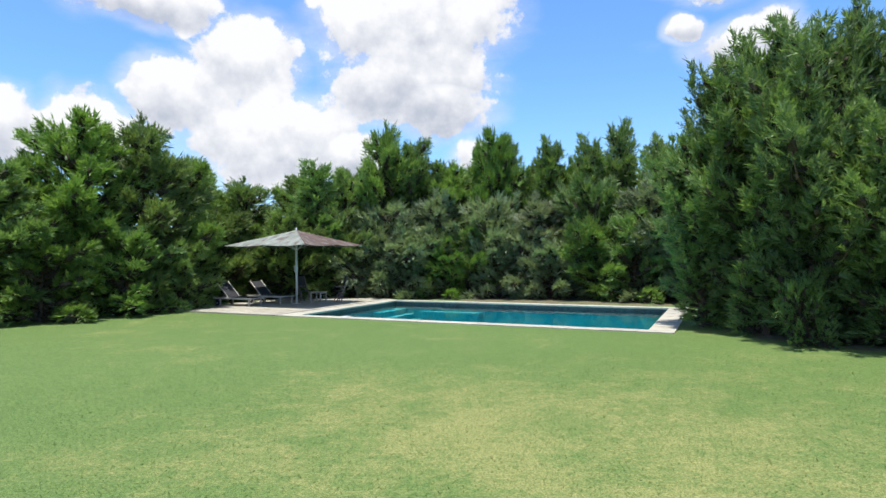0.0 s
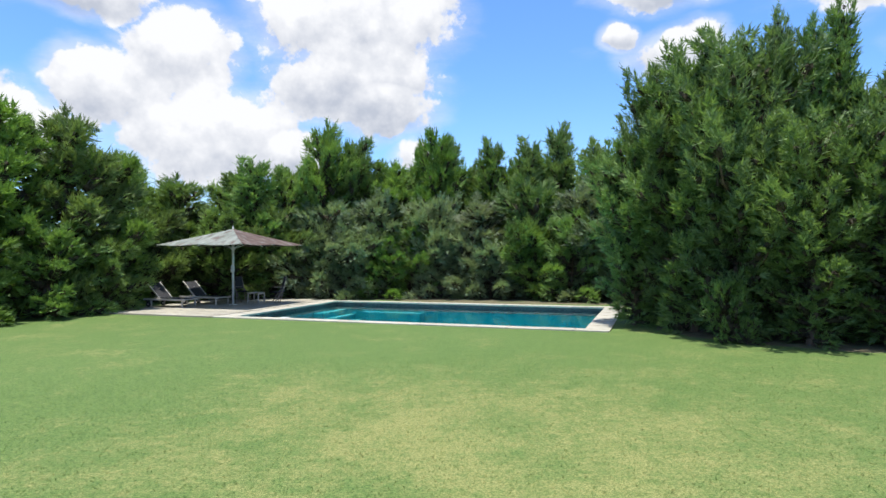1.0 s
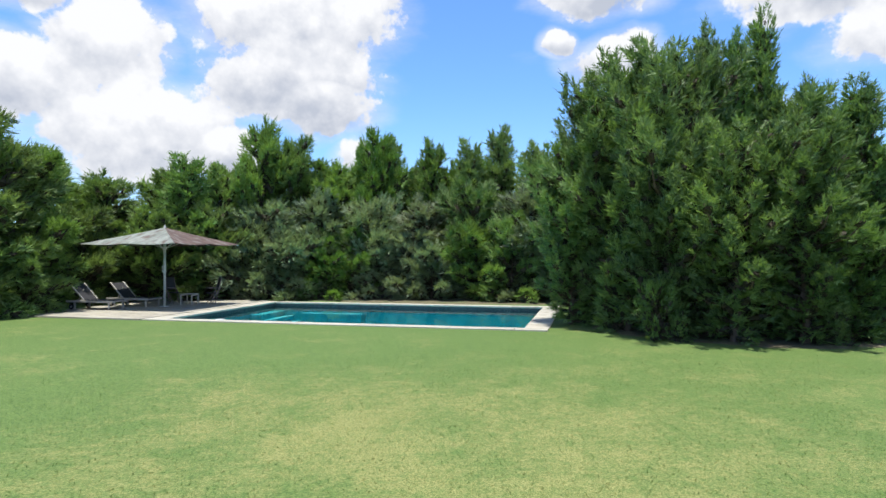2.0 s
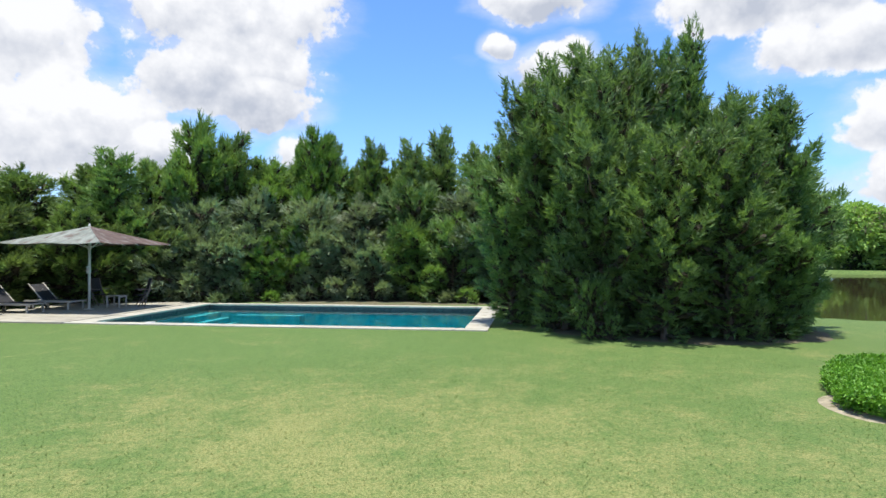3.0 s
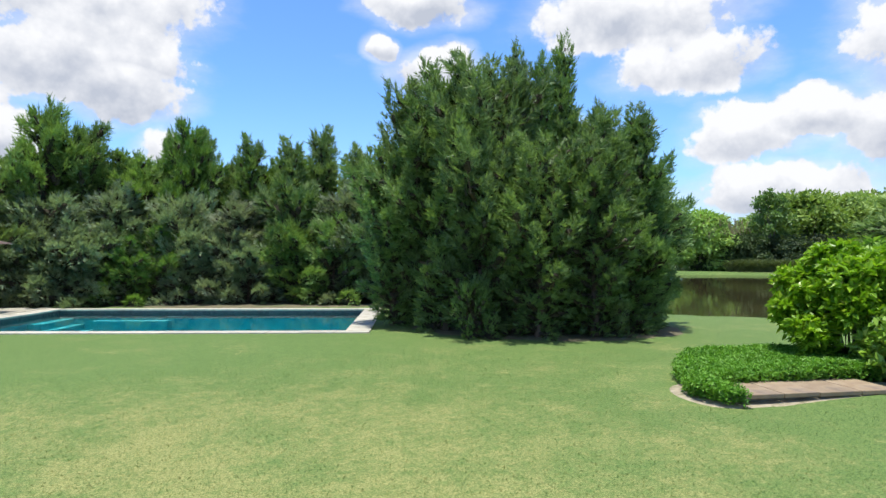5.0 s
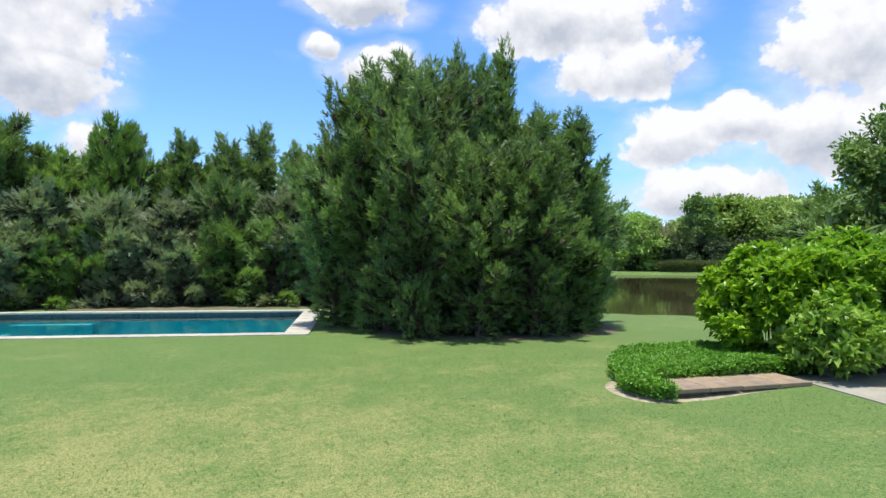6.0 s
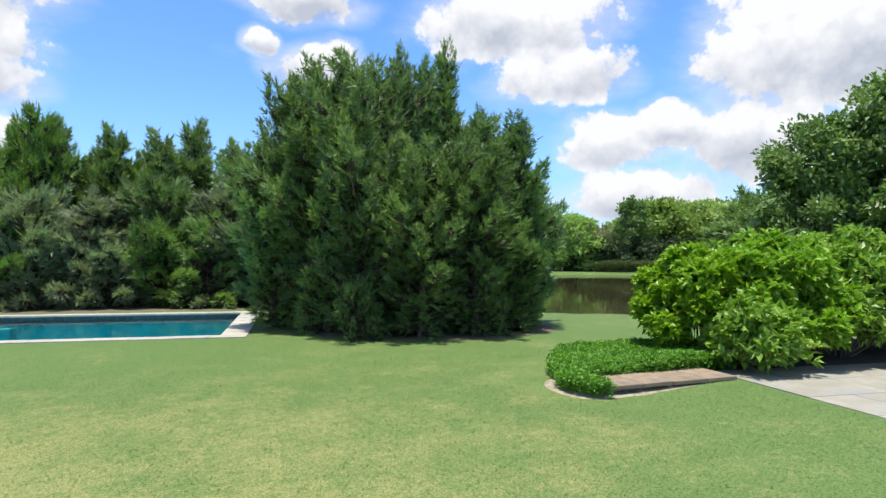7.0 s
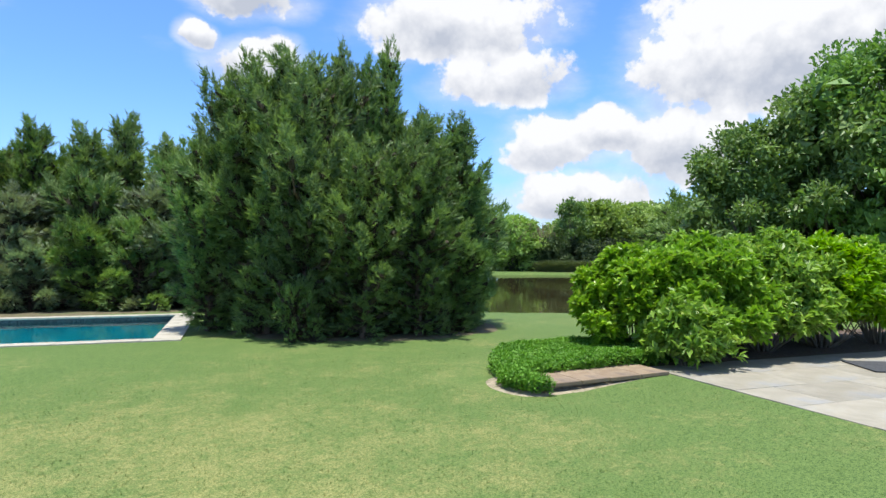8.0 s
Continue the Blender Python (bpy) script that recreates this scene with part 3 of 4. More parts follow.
def make_deck():
    deck = tagged(part("pavement", box((5.0, 7.6, 0.12), pose(2.5, -3.35, -0.05)), JOINT), "shaded stone terrace beside the pool", "terrace", kind="structure")
    deck.matrix_world = on_pool(POOL_L + COPE_S + 0.004, 0)
    slabs("paving_slab", deck, 0.0, 5.0, -7.1, 0.44, 0.95, 0.75, 0.045, DECK, 8)


make_deck()


# ---------- cedars ----------
def sprigs(rng, pos, direction, up, size, leaves, thin):
    """Flat feathery sprigs: narrow leaves to both sides of an axis, drawn out to a point."""
    k = len(pos)
    d = unit(direction)
    side = unit(np.cross(d, up))
    rows = []
    for j in range(leaves):
        f = (j + 0.5) / leaves
        hand = 1.0 if j % 2 else -1.0
        s = size[:, None] * rng.uniform(0.8, 1.2, (k, 1))
        root = pos + d * s * f * 0.8
        ang = (0.85 - 0.65 * f) * rng.uniform(0.7, 1.3, (k, 1)) * hand
        way = unit(d * np.cos(ang) + side * np.sin(ang) + rng.normal(size=(k, 3)) * 0.16)
        tip = root + way * s * (0.62 - 0.22 * f) * rng.uniform(0.7, 1.25, (k, 1))
        flat = unit(np.cross(way, np.cross(d, side) + rng.normal(size=(k, 3)) * 0.45)) * s * thin * (1.15 - 0.4 * f)
        rows.append(np.stack([root - flat, root + flat, tip], axis=1))
    return np.concatenate(rows)


def cedar_meshes(seed, height, radius, plumes, leaf, spire=False, foot=0.80, lift=1.0, dense=1.0, leaders=3, fat=0.30, bare=0.01):
    """Trunk with limbs, and a crown of separate rising plumes, each set with feathery sprigs, as two meshes."""
    rng = np.random.default_rng(seed)
    wood = bmesh.new()
    bend = rng.normal(size=2) * 0.02 * height
    limb(wood, [(0, 0, -0.15), (bend[0] * 0.3, bend[1] * 0.3, height * 0.3), (bend[0], bend[1], height * 0.6), (bend[0] * 1.2, bend[1] * 1.2, height * 0.9)], 0.02 * height, 0.012, 8)
    pos, way, top, size, heart, girth, axes = [], [], [], [], [], [], []

    def plume(p0, p1, p2, thick, start):
        """Foliage along a bent branch: full in the middle, pointed at the end, fullest on its upper side."""
        length = float(np.linalg.norm(p2 - p1) + np.linalg.norm(p1 - p0)) * (1 - start)
        count = max(10, int(dense * (9 + 30 * length * (thick / 0.3))))
        t = start + (1 - start) * rng.uniform(0, 1, count) ** 0.8
        t[:2] = (1.0, 0.97)
        tt = t[:, None]
        c = (1 - tt) ** 2 * p0 + 2 * tt * (1 - tt) * p1 + tt ** 2 * p2
        ax = unit(2 * (1 - tt) * (p1 - p0) + 2 * tt * (p2 - p1))
        q = rng.normal(size=(count, 3)) + np.array([0, 0, 0.45])
        q = unit(q - (q * ax).sum(1, keepdims=True) * ax)
        f = (t - start) / (1 - start)
        r = thick * (0.35 + 1.2 * f) * (1 - f ** 2.5) + 0.02
        c = c + q * (r * rng.uniform(0.25, 1.0, count))[:, None]
        c[:, 2] = np.maximum(c[:, 2], 0.05)
        pos.append(c)
        way.append(ax * 0.85 + q * (0.85 * (1 - 0.6 * f))[:, None] + np.array([0, 0, 0.12]) + rng.normal(size=(count, 3)) * 0.16)
        top.append(q * 0.6 + np.array([0, 0, 0.85]) + rng.normal(size=(count, 3)) * 0.35)
        size.append(leaf * rng.uniform(0.7, 1.3, count) * (1.12 - 0.35 * f))
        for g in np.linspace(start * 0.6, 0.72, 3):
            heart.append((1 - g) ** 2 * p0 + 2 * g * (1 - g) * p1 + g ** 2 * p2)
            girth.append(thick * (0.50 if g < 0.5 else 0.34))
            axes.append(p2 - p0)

    for i in range(plumes):
        f = (i + rng.uniform(0, 1)) / plumes
        g = bare + (0.87 - bare) * f ** 1.05
        z0 = height * g
        a = i * 2.39996 + rng.normal() * 0.35
        if spire:
            reach = radius * (1 - g) ** 0.85 * rng.uniform(0.65, 1.2) + 0.10
        else:
            reach = radius * min(1.0, foot + (1.1 if foot > 0.7 else 1.5) * g) * (1 - g ** 2.4) * (rng.uniform(0.5, 1.1) if i % 6 else rng.uniform(1.15, 1.4)) + 0.15
        low = min(1.0, g / 0.18)
        rise = ((0.40 + 1.0 * g) * reach * lift + rng.uniform(0.0, 0.45)) * (0.02 + 0.98 * low)
        rise = min(rise, height - z0 + 0.15)
        out = np.array([math.cos(a), math.sin(a), 0.0])
        p0 = np.array([bend[0] * min(1, g * 1.6), bend[1] * min(1, g * 1.6), z0])
        p1 = p0 + out * reach * 0.62 + np.array([0, 0, rise * (0.30 if lift > 0.6 else 0.75)])
        p2 = p0 + out * reach + np.array([0, 0, rise])
        if i % 3 == 0:
            limb(wood, [tuple(p0), tuple(p0 * 0.5 + p1 * 0.5), tuple(p1), tuple(p1 * 0.4 + p2 * 0.6)], 0.010 * height * (1 - g) + 0.010, 0.006, 5)
        plume(p0, p1, p2, fat * (0.45 + 0.65 * reach / radius) * rng.uniform(0.75, 1.25), 0.22)
    # upright leaders, thin and pointed
    for _ in range(leaders):
        lx, ly = rng.normal(size=2) * (0.05 if spire else 0.24 * radius)
        foot_at = np.array([bend[0] * 1.2 + lx * 0.5, bend[1] * 1.2 + ly * 0.5, height * rng.uniform(0.64, 0.72)])
        tip = np.array([bend[0] * 1.2 + lx * 1.3, bend[1] * 1.2 + ly * 1.3, height * rng.uniform(0.93, 1.04)])
        plume(foot_at, (foot_at + tip) / 2, tip, fat * 0.62, 0.05)
    pos, way, top, size = np.concatenate(pos), np.concatenate(way), np.concatenate(top), np.concatenate(size)
    me = bpy.data.meshes.new("cedar_trunk")
    wood.to_mesh(me)
    wood.free()
    me.materials.append(BARK)
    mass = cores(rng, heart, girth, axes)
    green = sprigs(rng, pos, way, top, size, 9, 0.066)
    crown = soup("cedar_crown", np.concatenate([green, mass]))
    # inner shells take the dark slot, so the gaps between sprigs look shaded
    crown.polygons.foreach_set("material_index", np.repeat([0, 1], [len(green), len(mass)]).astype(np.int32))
    return me, crown


def cedar(meshes, material, m, label, group):
    tree = thing("cedar_tree", label, "tree", m, group)
    trunk = new("trunk", meshes[0])
    crown = new("crown", meshes[1])
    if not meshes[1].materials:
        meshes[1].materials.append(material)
        meshes[1].materials.append(INNER_SHADE_TWIGS)
    for ob in (trunk, crown):
        ob.parent = tree
    return tree


def place_trees(spots, kinds, label, group, seed, height_of):
    """Set each kind of tree at (x, y, top height, kind, girth), turned by chance."""
    rng = random.Random(seed)
    for x, y, top, kind, girth in spots:
        proto_h, proto = height_of[kind], kinds[kind]
        k = top / proto_h
        tree = cedar(proto[0], proto[1], pose(x, y, ground_height(x, y) - 0.02, 0, 0, rng.uniform(0, 360)) @ Matrix.Diagonal((girth, girth, k, 1)), label[kind], group)


BUSHY = cedar_meshes(11, 6.5, 1.9, 38, 0.44, fat=0.42, lift=0.60)
BUSHY_B = cedar_meshes(12, 6.5, 2.0, 36, 0.46, fat=0.44, lift=0.40)
SPIRE = cedar_meshes(13, 7.8, 1.5, 64, 0.40, True, leaders=1, fat=0.28, lift=0.9)
LOW = cedar_meshes(14, 4.0, 1.9, 32, 0.42, fat=0.42, lift=0.5)
GREY = cedar_meshes(15, 6.5, 2.0, 38, 0.44, lift=0.22, fat=0.44)
GREY_LOW = cedar_meshes(16, 4.0, 2.0, 34, 0.42, lift=0.22, fat=0.44)
BIG = cedar_meshes(17, 8.0, 2.3, 74, 0.36, foot=0.20, lift=0.85, fat=0.36, bare=0.02)
BIG_B = cedar_meshes(18, 8.0, 2.1, 70, 0.36, foot=0.20, lift=0.75, fat=0.36, bare=0.02)
SKIRT = cedar_meshes(19, 3.6, 1.7, 36, 0.34, foot=0.40, fat=0.38, lift=0.6)
FINGER = cedar_meshes(20, 8.2, 0.62, 84, 0.28, True, leaders=1, fat=0.20, lift=2.2)
SAPLING = cedar_meshes(21, 1.8, 0.9, 26, 0.24, fat=0.20, lift=0.9)

HEIGHTS = dict(bushy=6.5, bushy_b=6.5, spire=7.8, low=4.0, grey=6.5, grey_low=4.0, big=8.0, big_b=8.0, skirt=3.6, finger=8.2, young=1.8)
KINDS = dict(bushy=(BUSHY, CEDAR), bushy_b=(BUSHY_B, CEDAR), spire=(SPIRE, CEDAR), low=(LOW, CEDAR), grey=(GREY, CEDAR_GREY), grey_low=(GREY_LOW, CEDAR_GREY),
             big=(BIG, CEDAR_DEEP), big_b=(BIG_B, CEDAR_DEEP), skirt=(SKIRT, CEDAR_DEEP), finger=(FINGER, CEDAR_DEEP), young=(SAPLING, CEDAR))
LABELS = dict(bushy="bushy dark green cedar in a dense screen", bushy_b="broad feathery green cedar in a dense screen", spire="slender pointed green cedar above the screen",
              low="low spreading green cedar at the foot of the screen", grey="grey-green bushy cedar behind the pool", grey_low="low grey-green cedar behind the pool coping",
              big="tall many-stemmed dark cedar beside the pool", big_b="tall ragged dark cedar beside the pool", skirt="low cedar branches sweeping onto the lawn", finger="thin upright cedar leader above the clump", young="bright green young cedar at the foot of the clump")

LEFT_ROW = [(-12.6, 20.8, 6.9, "bushy", 1.10), (-11.2, 22.4, 7.1, "bushy_b", 1.0), (-10.4, 24.0, 6.0, "bushy", 0.90), (-14.6, 20.6, 5.5, "bushy_b", 1.05),
            (-14.2, 18.7, 4.9, "bushy", 1.05), (-12.7, 18.9, 3.1, "low", 0.90), (-11.0, 20.8, 2.9, "low", 0.85),
            (-10.0, 22.6, 2.4, "low", 0.65)]
BACK_ROW = [(-11.6, 28.2, 5.9, "bushy", 1.0), (-9.4, 29.0, 5.6, "bushy_b", 1.0), (-7.5, 29.2, 6.3, "spire", 1.2), (-5.9, 29.0, 6.6, "spire", 1.2), (-4.6, 29.6, 6.2, "bushy", 0.9),
            (-3.0, 29.85, 8.3, "bushy_b", 0.85), (-1.4, 30.2, 7.7, "bushy", 0.8), (0.5, 30.0, 6.4, "bushy_b", 0.9), (2.5, 29.9, 8.1, "bushy", 0.75), (3.7, 30.3, 8.2, "spire", 0.9),
            (5.1, 29.6, 7.8, "spire", 1.0), (7.1, 29.2, 7.8, "spire", 1.0), (8.6, 28.8, 8.7, "spire", 1.05), (9.6, 28.0, 7.5, "spire", 1.0), (10.4, 26.6, 6.4, "bushy", 1.0),
            (12.4, 25.5, 6.6, "bushy_b", 1.1), (4.4, 30.6, 6.5, "bushy", 0.95), (6.2, 30.2, 6.6, "bushy_b", 0.95), (8.0, 29.8, 6.7, "bushy", 0.9), (1.6, 30.7, 6.7, "bushy_b", 0.95),
            (-0.4, 30.8, 6.6, "bushy", 0.95), (-2.2, 30.9, 6.6, "bushy_b", 0.9), (-6.8, 30.2, 5.7, "bushy", 1.0), (-10.4, 29.8, 5.2, "bushy_b", 1.0)]
FRONT_ROW = [(-9.8, 27.2, 3.7, "low", 1), (-7.4, 28.2, 3.8, "low", 1), (-4.9, 28.4, 3.9, "low", 0.95), (-2.6, 28.7, 4.4, "grey_low", 1.05), (-0.3, 28.7, 4.9, "grey", 0.85),
             (2.2, 28.1, 4.5, "grey_low", 1), (4.6, 27.4, 4.6, "grey", 0.85), (6.6, 26.3, 4.9, "low", 1), (8.7, 25, 5, "grey", 0.9), (10.2, 23.6, 4.9, "grey_low", 1.1),
             (-2.05, 28.15, 2.97, "grey_low", 0.805), (0.05, 27.55, 2.56, "low", 0.69), (2.25, 27.15, 2.7, "grey_low", 0.69), (4.65, 26.25, 2.56, "grey_low", 0.69), (7.85, 24.65, 3.51, "low", 0.805), (-1.15, 28.15, 3.24, "grey_low", 0.863), (1.45, 27.75, 2.97, "low", 0.863), (3.85, 26.95, 3.1, "grey_low", 0.805), (6.55, 25.75, 2.97, "low", 0.863), (-3.35, 28.55, 3.51, "grey_low", 0.805)]
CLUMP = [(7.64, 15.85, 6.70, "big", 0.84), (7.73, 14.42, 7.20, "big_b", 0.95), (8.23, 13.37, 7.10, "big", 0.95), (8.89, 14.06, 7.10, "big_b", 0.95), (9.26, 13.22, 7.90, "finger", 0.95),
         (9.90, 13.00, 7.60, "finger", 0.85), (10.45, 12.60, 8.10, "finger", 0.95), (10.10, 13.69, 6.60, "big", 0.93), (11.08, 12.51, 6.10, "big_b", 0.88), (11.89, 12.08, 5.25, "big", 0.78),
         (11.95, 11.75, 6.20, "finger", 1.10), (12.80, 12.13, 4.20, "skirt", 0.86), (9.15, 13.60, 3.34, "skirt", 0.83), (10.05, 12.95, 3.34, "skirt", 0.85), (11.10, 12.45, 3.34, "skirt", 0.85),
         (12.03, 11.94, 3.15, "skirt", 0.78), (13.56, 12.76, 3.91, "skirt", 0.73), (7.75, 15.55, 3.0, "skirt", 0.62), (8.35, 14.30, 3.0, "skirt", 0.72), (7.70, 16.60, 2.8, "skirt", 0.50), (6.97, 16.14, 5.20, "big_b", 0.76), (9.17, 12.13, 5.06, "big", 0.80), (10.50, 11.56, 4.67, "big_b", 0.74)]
YOUNG = [(7.62, 12.85, 1.25, "young", 0.55), (7.90, 12.45, 0.55, "young", 0.30), (10.85, 11.20, 0.8, "young", 0.42)]
place_trees(LEFT_ROW, KINDS, LABELS, "cedars in the side screen", 31, HEIGHTS)
place_trees(BACK_ROW, KINDS, LABELS, "cedars behind the pool", 32, HEIGHTS)
place_trees(FRONT_ROW, KINDS, LABELS, "cedars behind the pool", 33, HEIGHTS)
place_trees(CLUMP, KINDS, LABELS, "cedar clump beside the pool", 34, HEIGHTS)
place_trees(YOUNG, KINDS, LABELS, "young cedars at the foot of the clump", 35, HEIGHTS)


def litter_patch(label, centre, axis, half_long, half_wide, seed):
    """Dry needles and thin grass on the ground under the cedars, with a ragged rim; the dark colour adds painted shade.
    """
    verts, faces, rings, k = [], [], 7, 64
    for j in range(rings + 1):
        for i in range(k):
            t = 2 * math.pi * i / k
            ragged = 1 + 0.10 * noise.noise(Vector((3 * math.cos(t), 3 * math.sin(t), seed))) + 0.07 * noise.noise(Vector((11 * math.cos(t), 11 * math.sin(t), seed)))
            f = j / rings
            a, b = half_long * f * ragged * math.cos(t), half_wide * f * ragged * math.sin(t)
            x, y = centre[0] + a * math.cos(axis) - b * math.sin(axis), centre[1] + a * math.sin(axis) + b * math.cos(axis)
            verts.append((x, y, ground_height(x, y) + (0.022 if j < rings else -0.02)))
    for j in range(rings):
        for i in range(k):
            faces.append((j * k + i, (j + 1) * k + i, (j + 1) * k + (i + 1) % k, j * k + (i + 1) % k))
    ob = mesh_object("needle_litter", quads("needle_litter", verts, faces, True), SHADE_LITTER)
    tagged(ob, label, "litter", kind="structure")


# this dark patch also fills in for the clump's shadow on the lawn
litter_patch("dry needle litter under the cedar clump, coloured dark to add to its shade", (10.75, 14.1), radians(-38), 4.1, 3.25, 1.0)
litter_patch("dry needle litter at the foot of the cedar screen", uv(5.2, 9.6)[:2], radians(155), 7.6, 2.45, 2.0)


# ---------- broad-leaved trees ----------
def round_tree_meshes(seed, height, radius, bole, clumps, leaves, size, wide=0.45):
    """A branching trunk and a crown of leafy clumps with gaps."""
    rng = np.random.default_rng(seed)
    wood = bmesh.new()
    fork = height * bole
    limb(wood, [(0, 0, -0.2), (0.05, 0.02, fork * 0.5), (0.0, 0.08, fork), (0.1, 0.1, height * 0.75)], 0.028 * height, 0.02, 9)
    bits, heart, girth = [], [], []
    for i in range(clumps):
        f = (i + 0.5) / clumps
        g = bole + (1 - bole) * f ** 0.8
        a = i * 2.39996 + rng.normal() * 0.3
        prof = math.sin(math.pi * min(1, max(0.05, (g - bole * 0.75) / (1.04 - bole * 0.75))) ** 0.8) ** 0.6
        r = radius * prof * rng.uniform(0.55, 1.08)
        c = np.array([math.cos(a) * r, math.sin(a) * r, height * min(g, 0.94) + rng.normal() * 0.15])
        if i % 2 == 0:
            limb(wood, [(0, 0.05, fork * rng.uniform(0.7, 1.0)), tuple(c * [0.5, 0.5, 0] + [0, 0, fork * 0.5 + c[2] * 0.45]), tuple(c)], 0.010 * height, 0.012, 5)
        k = leaves
        q = unit(rng.normal(size=(k, 3))) * rng.uniform(0.35, 1.0, (k, 1)) ** 0.6
        rad = wide * radius * rng.uniform(0.45, 0.8)
        pts = c + q * rad * [1, 1, 0.62]
        heart.append(c)
        girth.append(rad * 0.72)
        d = q * 0.8 + rng.normal(size=(k, 3)) * 0.5 + [0, 0, 0.15]
        bits.append(broad_leaves(rng, pts, d, size, size * 0.30))
    me = bpy.data.meshes.new("tree_trunk")
    wood.to_mesh(me)
    wood.free()
    me.materials.append(BARK_GREY)
    bits.append(cores(rng, heart, girth, None, 0.6))
    return me, soup("tree_crown", np.concatenate(bits))


def round_tree(meshes, material, m, label, group, name="broadleaf_tree"):
    tree = thing(name, label, "tree", m, group)
    if not meshes[1].materials:
        meshes[1].materials.append(material)
    for part_name, me in (("trunk", meshes[0]), ("crown", meshes[1])):
        new(part_name, me).parent = tree
    return tree


SPREAD = round_tree_meshes(41, 10.0, 4.2, 0.30, 64, 220, 0.26, 0.40)
SPREAD_B = round_tree_meshes(42, 10.0, 3.8, 0.28, 58, 220, 0.26, 0.40)
for x, y, h, g, ob_kind, turn in ((30.0, 9.3, 9.9, 0.85, SPREAD, 10), (31.0, 6.9, 11.4, 0.95, SPREAD_B, 80), (32.2, 4.6, 13.0, 1.1, SPREAD, 200), (33.5, 1.0, 12.0, 1.1, SPREAD_B, 300),
                                   (37.0, 7.0, 10.0, 1.0, SPREAD_B, 150)):
    round_tree(ob_kind, BROAD, pose(x, y, ground_height(x, y), 0, 0, turn) @ Matrix.Diagonal((g, g, h / 10.0, 1)), "tall spreading leafy green tree behind the shrubs", "leafy trees behind the shrubs")
for x, y, h, kind, g in ((34.2, 14.0, 7.4, "bushy", 1.15), (34.6, 12.6, 9.0, "spire", 1.4), (32.6, 11.0, 8.4, "bushy", 1.1), (42.0, 18.6, 7.4, "bushy_b", 1.5), (46.0, 20.5, 7.4, "bushy", 1.6), (31.4, 9.4, 6.0, "bushy_b", 1.2), (36.0, 12.0, 6.0, "bushy_b", 1.5)):
    place_trees([(x, y, h, kind, g)], KINDS, dict.fromkeys(KINDS, "dark green cedar on the pond's near bank"), "cedars by the pond", int(x * 10), HEIGHTS)

FAR = round_tree_meshes(43, 10.0, 6.0, 0.06, 60, 120, 0.62, 0.5)
FAR_B = round_tree_meshes(44, 10.0, 5.5, 0.05, 58, 120, 0.62, 0.5)
OPEN = round_tree_meshes(45, 10.0, 3.2, 0.35, 26, 60, 0.55, 0.40)
for x, y, h, g, kind, leaf, turn in ((77.4, 62.7, 8.6, 0.9, FAR, FAR_LEAF, 0), (83.9, 66.5, 8.0, 1.0, FAR_B, FAR_LEAF, 50), (93.7, 55.6, 11.6, 1.15, FAR, FAR_LEAF, 120), (89.9, 58.9, 8.5, 0.9, FAR_B, FAR_LEAF, 90),
                                      (100.3, 52.3, 11.4, 1.1, FAR_B, FAR_LEAF, 200), (107.9, 52.3, 12.0, 1.1, FAR, FAR_LEAF, 250), (98.1, 45.8, 10.5, 1.0, FAR_B, FAR_LEAF, 20), (93.7, 37.1, 10.0, 1.1, FAR, FAR_LEAF, 310),
                                      (71.9, 71.9, 8.0, 1.1, FAR_B, FAR_LEAF, 170), (103.6, 67.6, 9.5, 1.3, FAR, FAR_LEAF, 220), (87.2, 30.5, 10.0, 1.2, FAR_B, FAR_LEAF, 60), (63.2, 80.7, 9.0, 1.2, FAR, FAR_LEAF, 10)):
    round_tree(kind, leaf, pose(x, y, ground_height(x, y), 0, 0, turn) @ Matrix.Diagonal((g, g, h / 10.0, 1)), "rounded sunlit green tree across the pond", "trees across the pond")
round_tree(OPEN, BROAD, pose(85.5, 56.0, -0.1, 0, 0, 30) @ Matrix.Diagonal((0.9, 0.9, 1.2, 1)), "open-crowned tree with sparse leaves across the pond", "trees across the pond")
DARK_ROUND = round_tree_meshes(46, 5.0, 4.0, 0.05, 46, 170, 0.45, 0.5)
for x, y, g, turn in ((81.8, 58.3, 1.0, 0), (86.7, 54.5, 1.0, 140), (79.6, 62.7, 0.8, 70), (90.5, 50.7, 0.9, 200)):
    round_tree(DARK_ROUND, FAR_DARK, pose(x, y, ground_height(x, y), 0, 0, turn) @ Matrix.Diagonal((g, g, 1.0, 1)), "dark rounded bush on the far bank", "bushes across the pond", "bush")


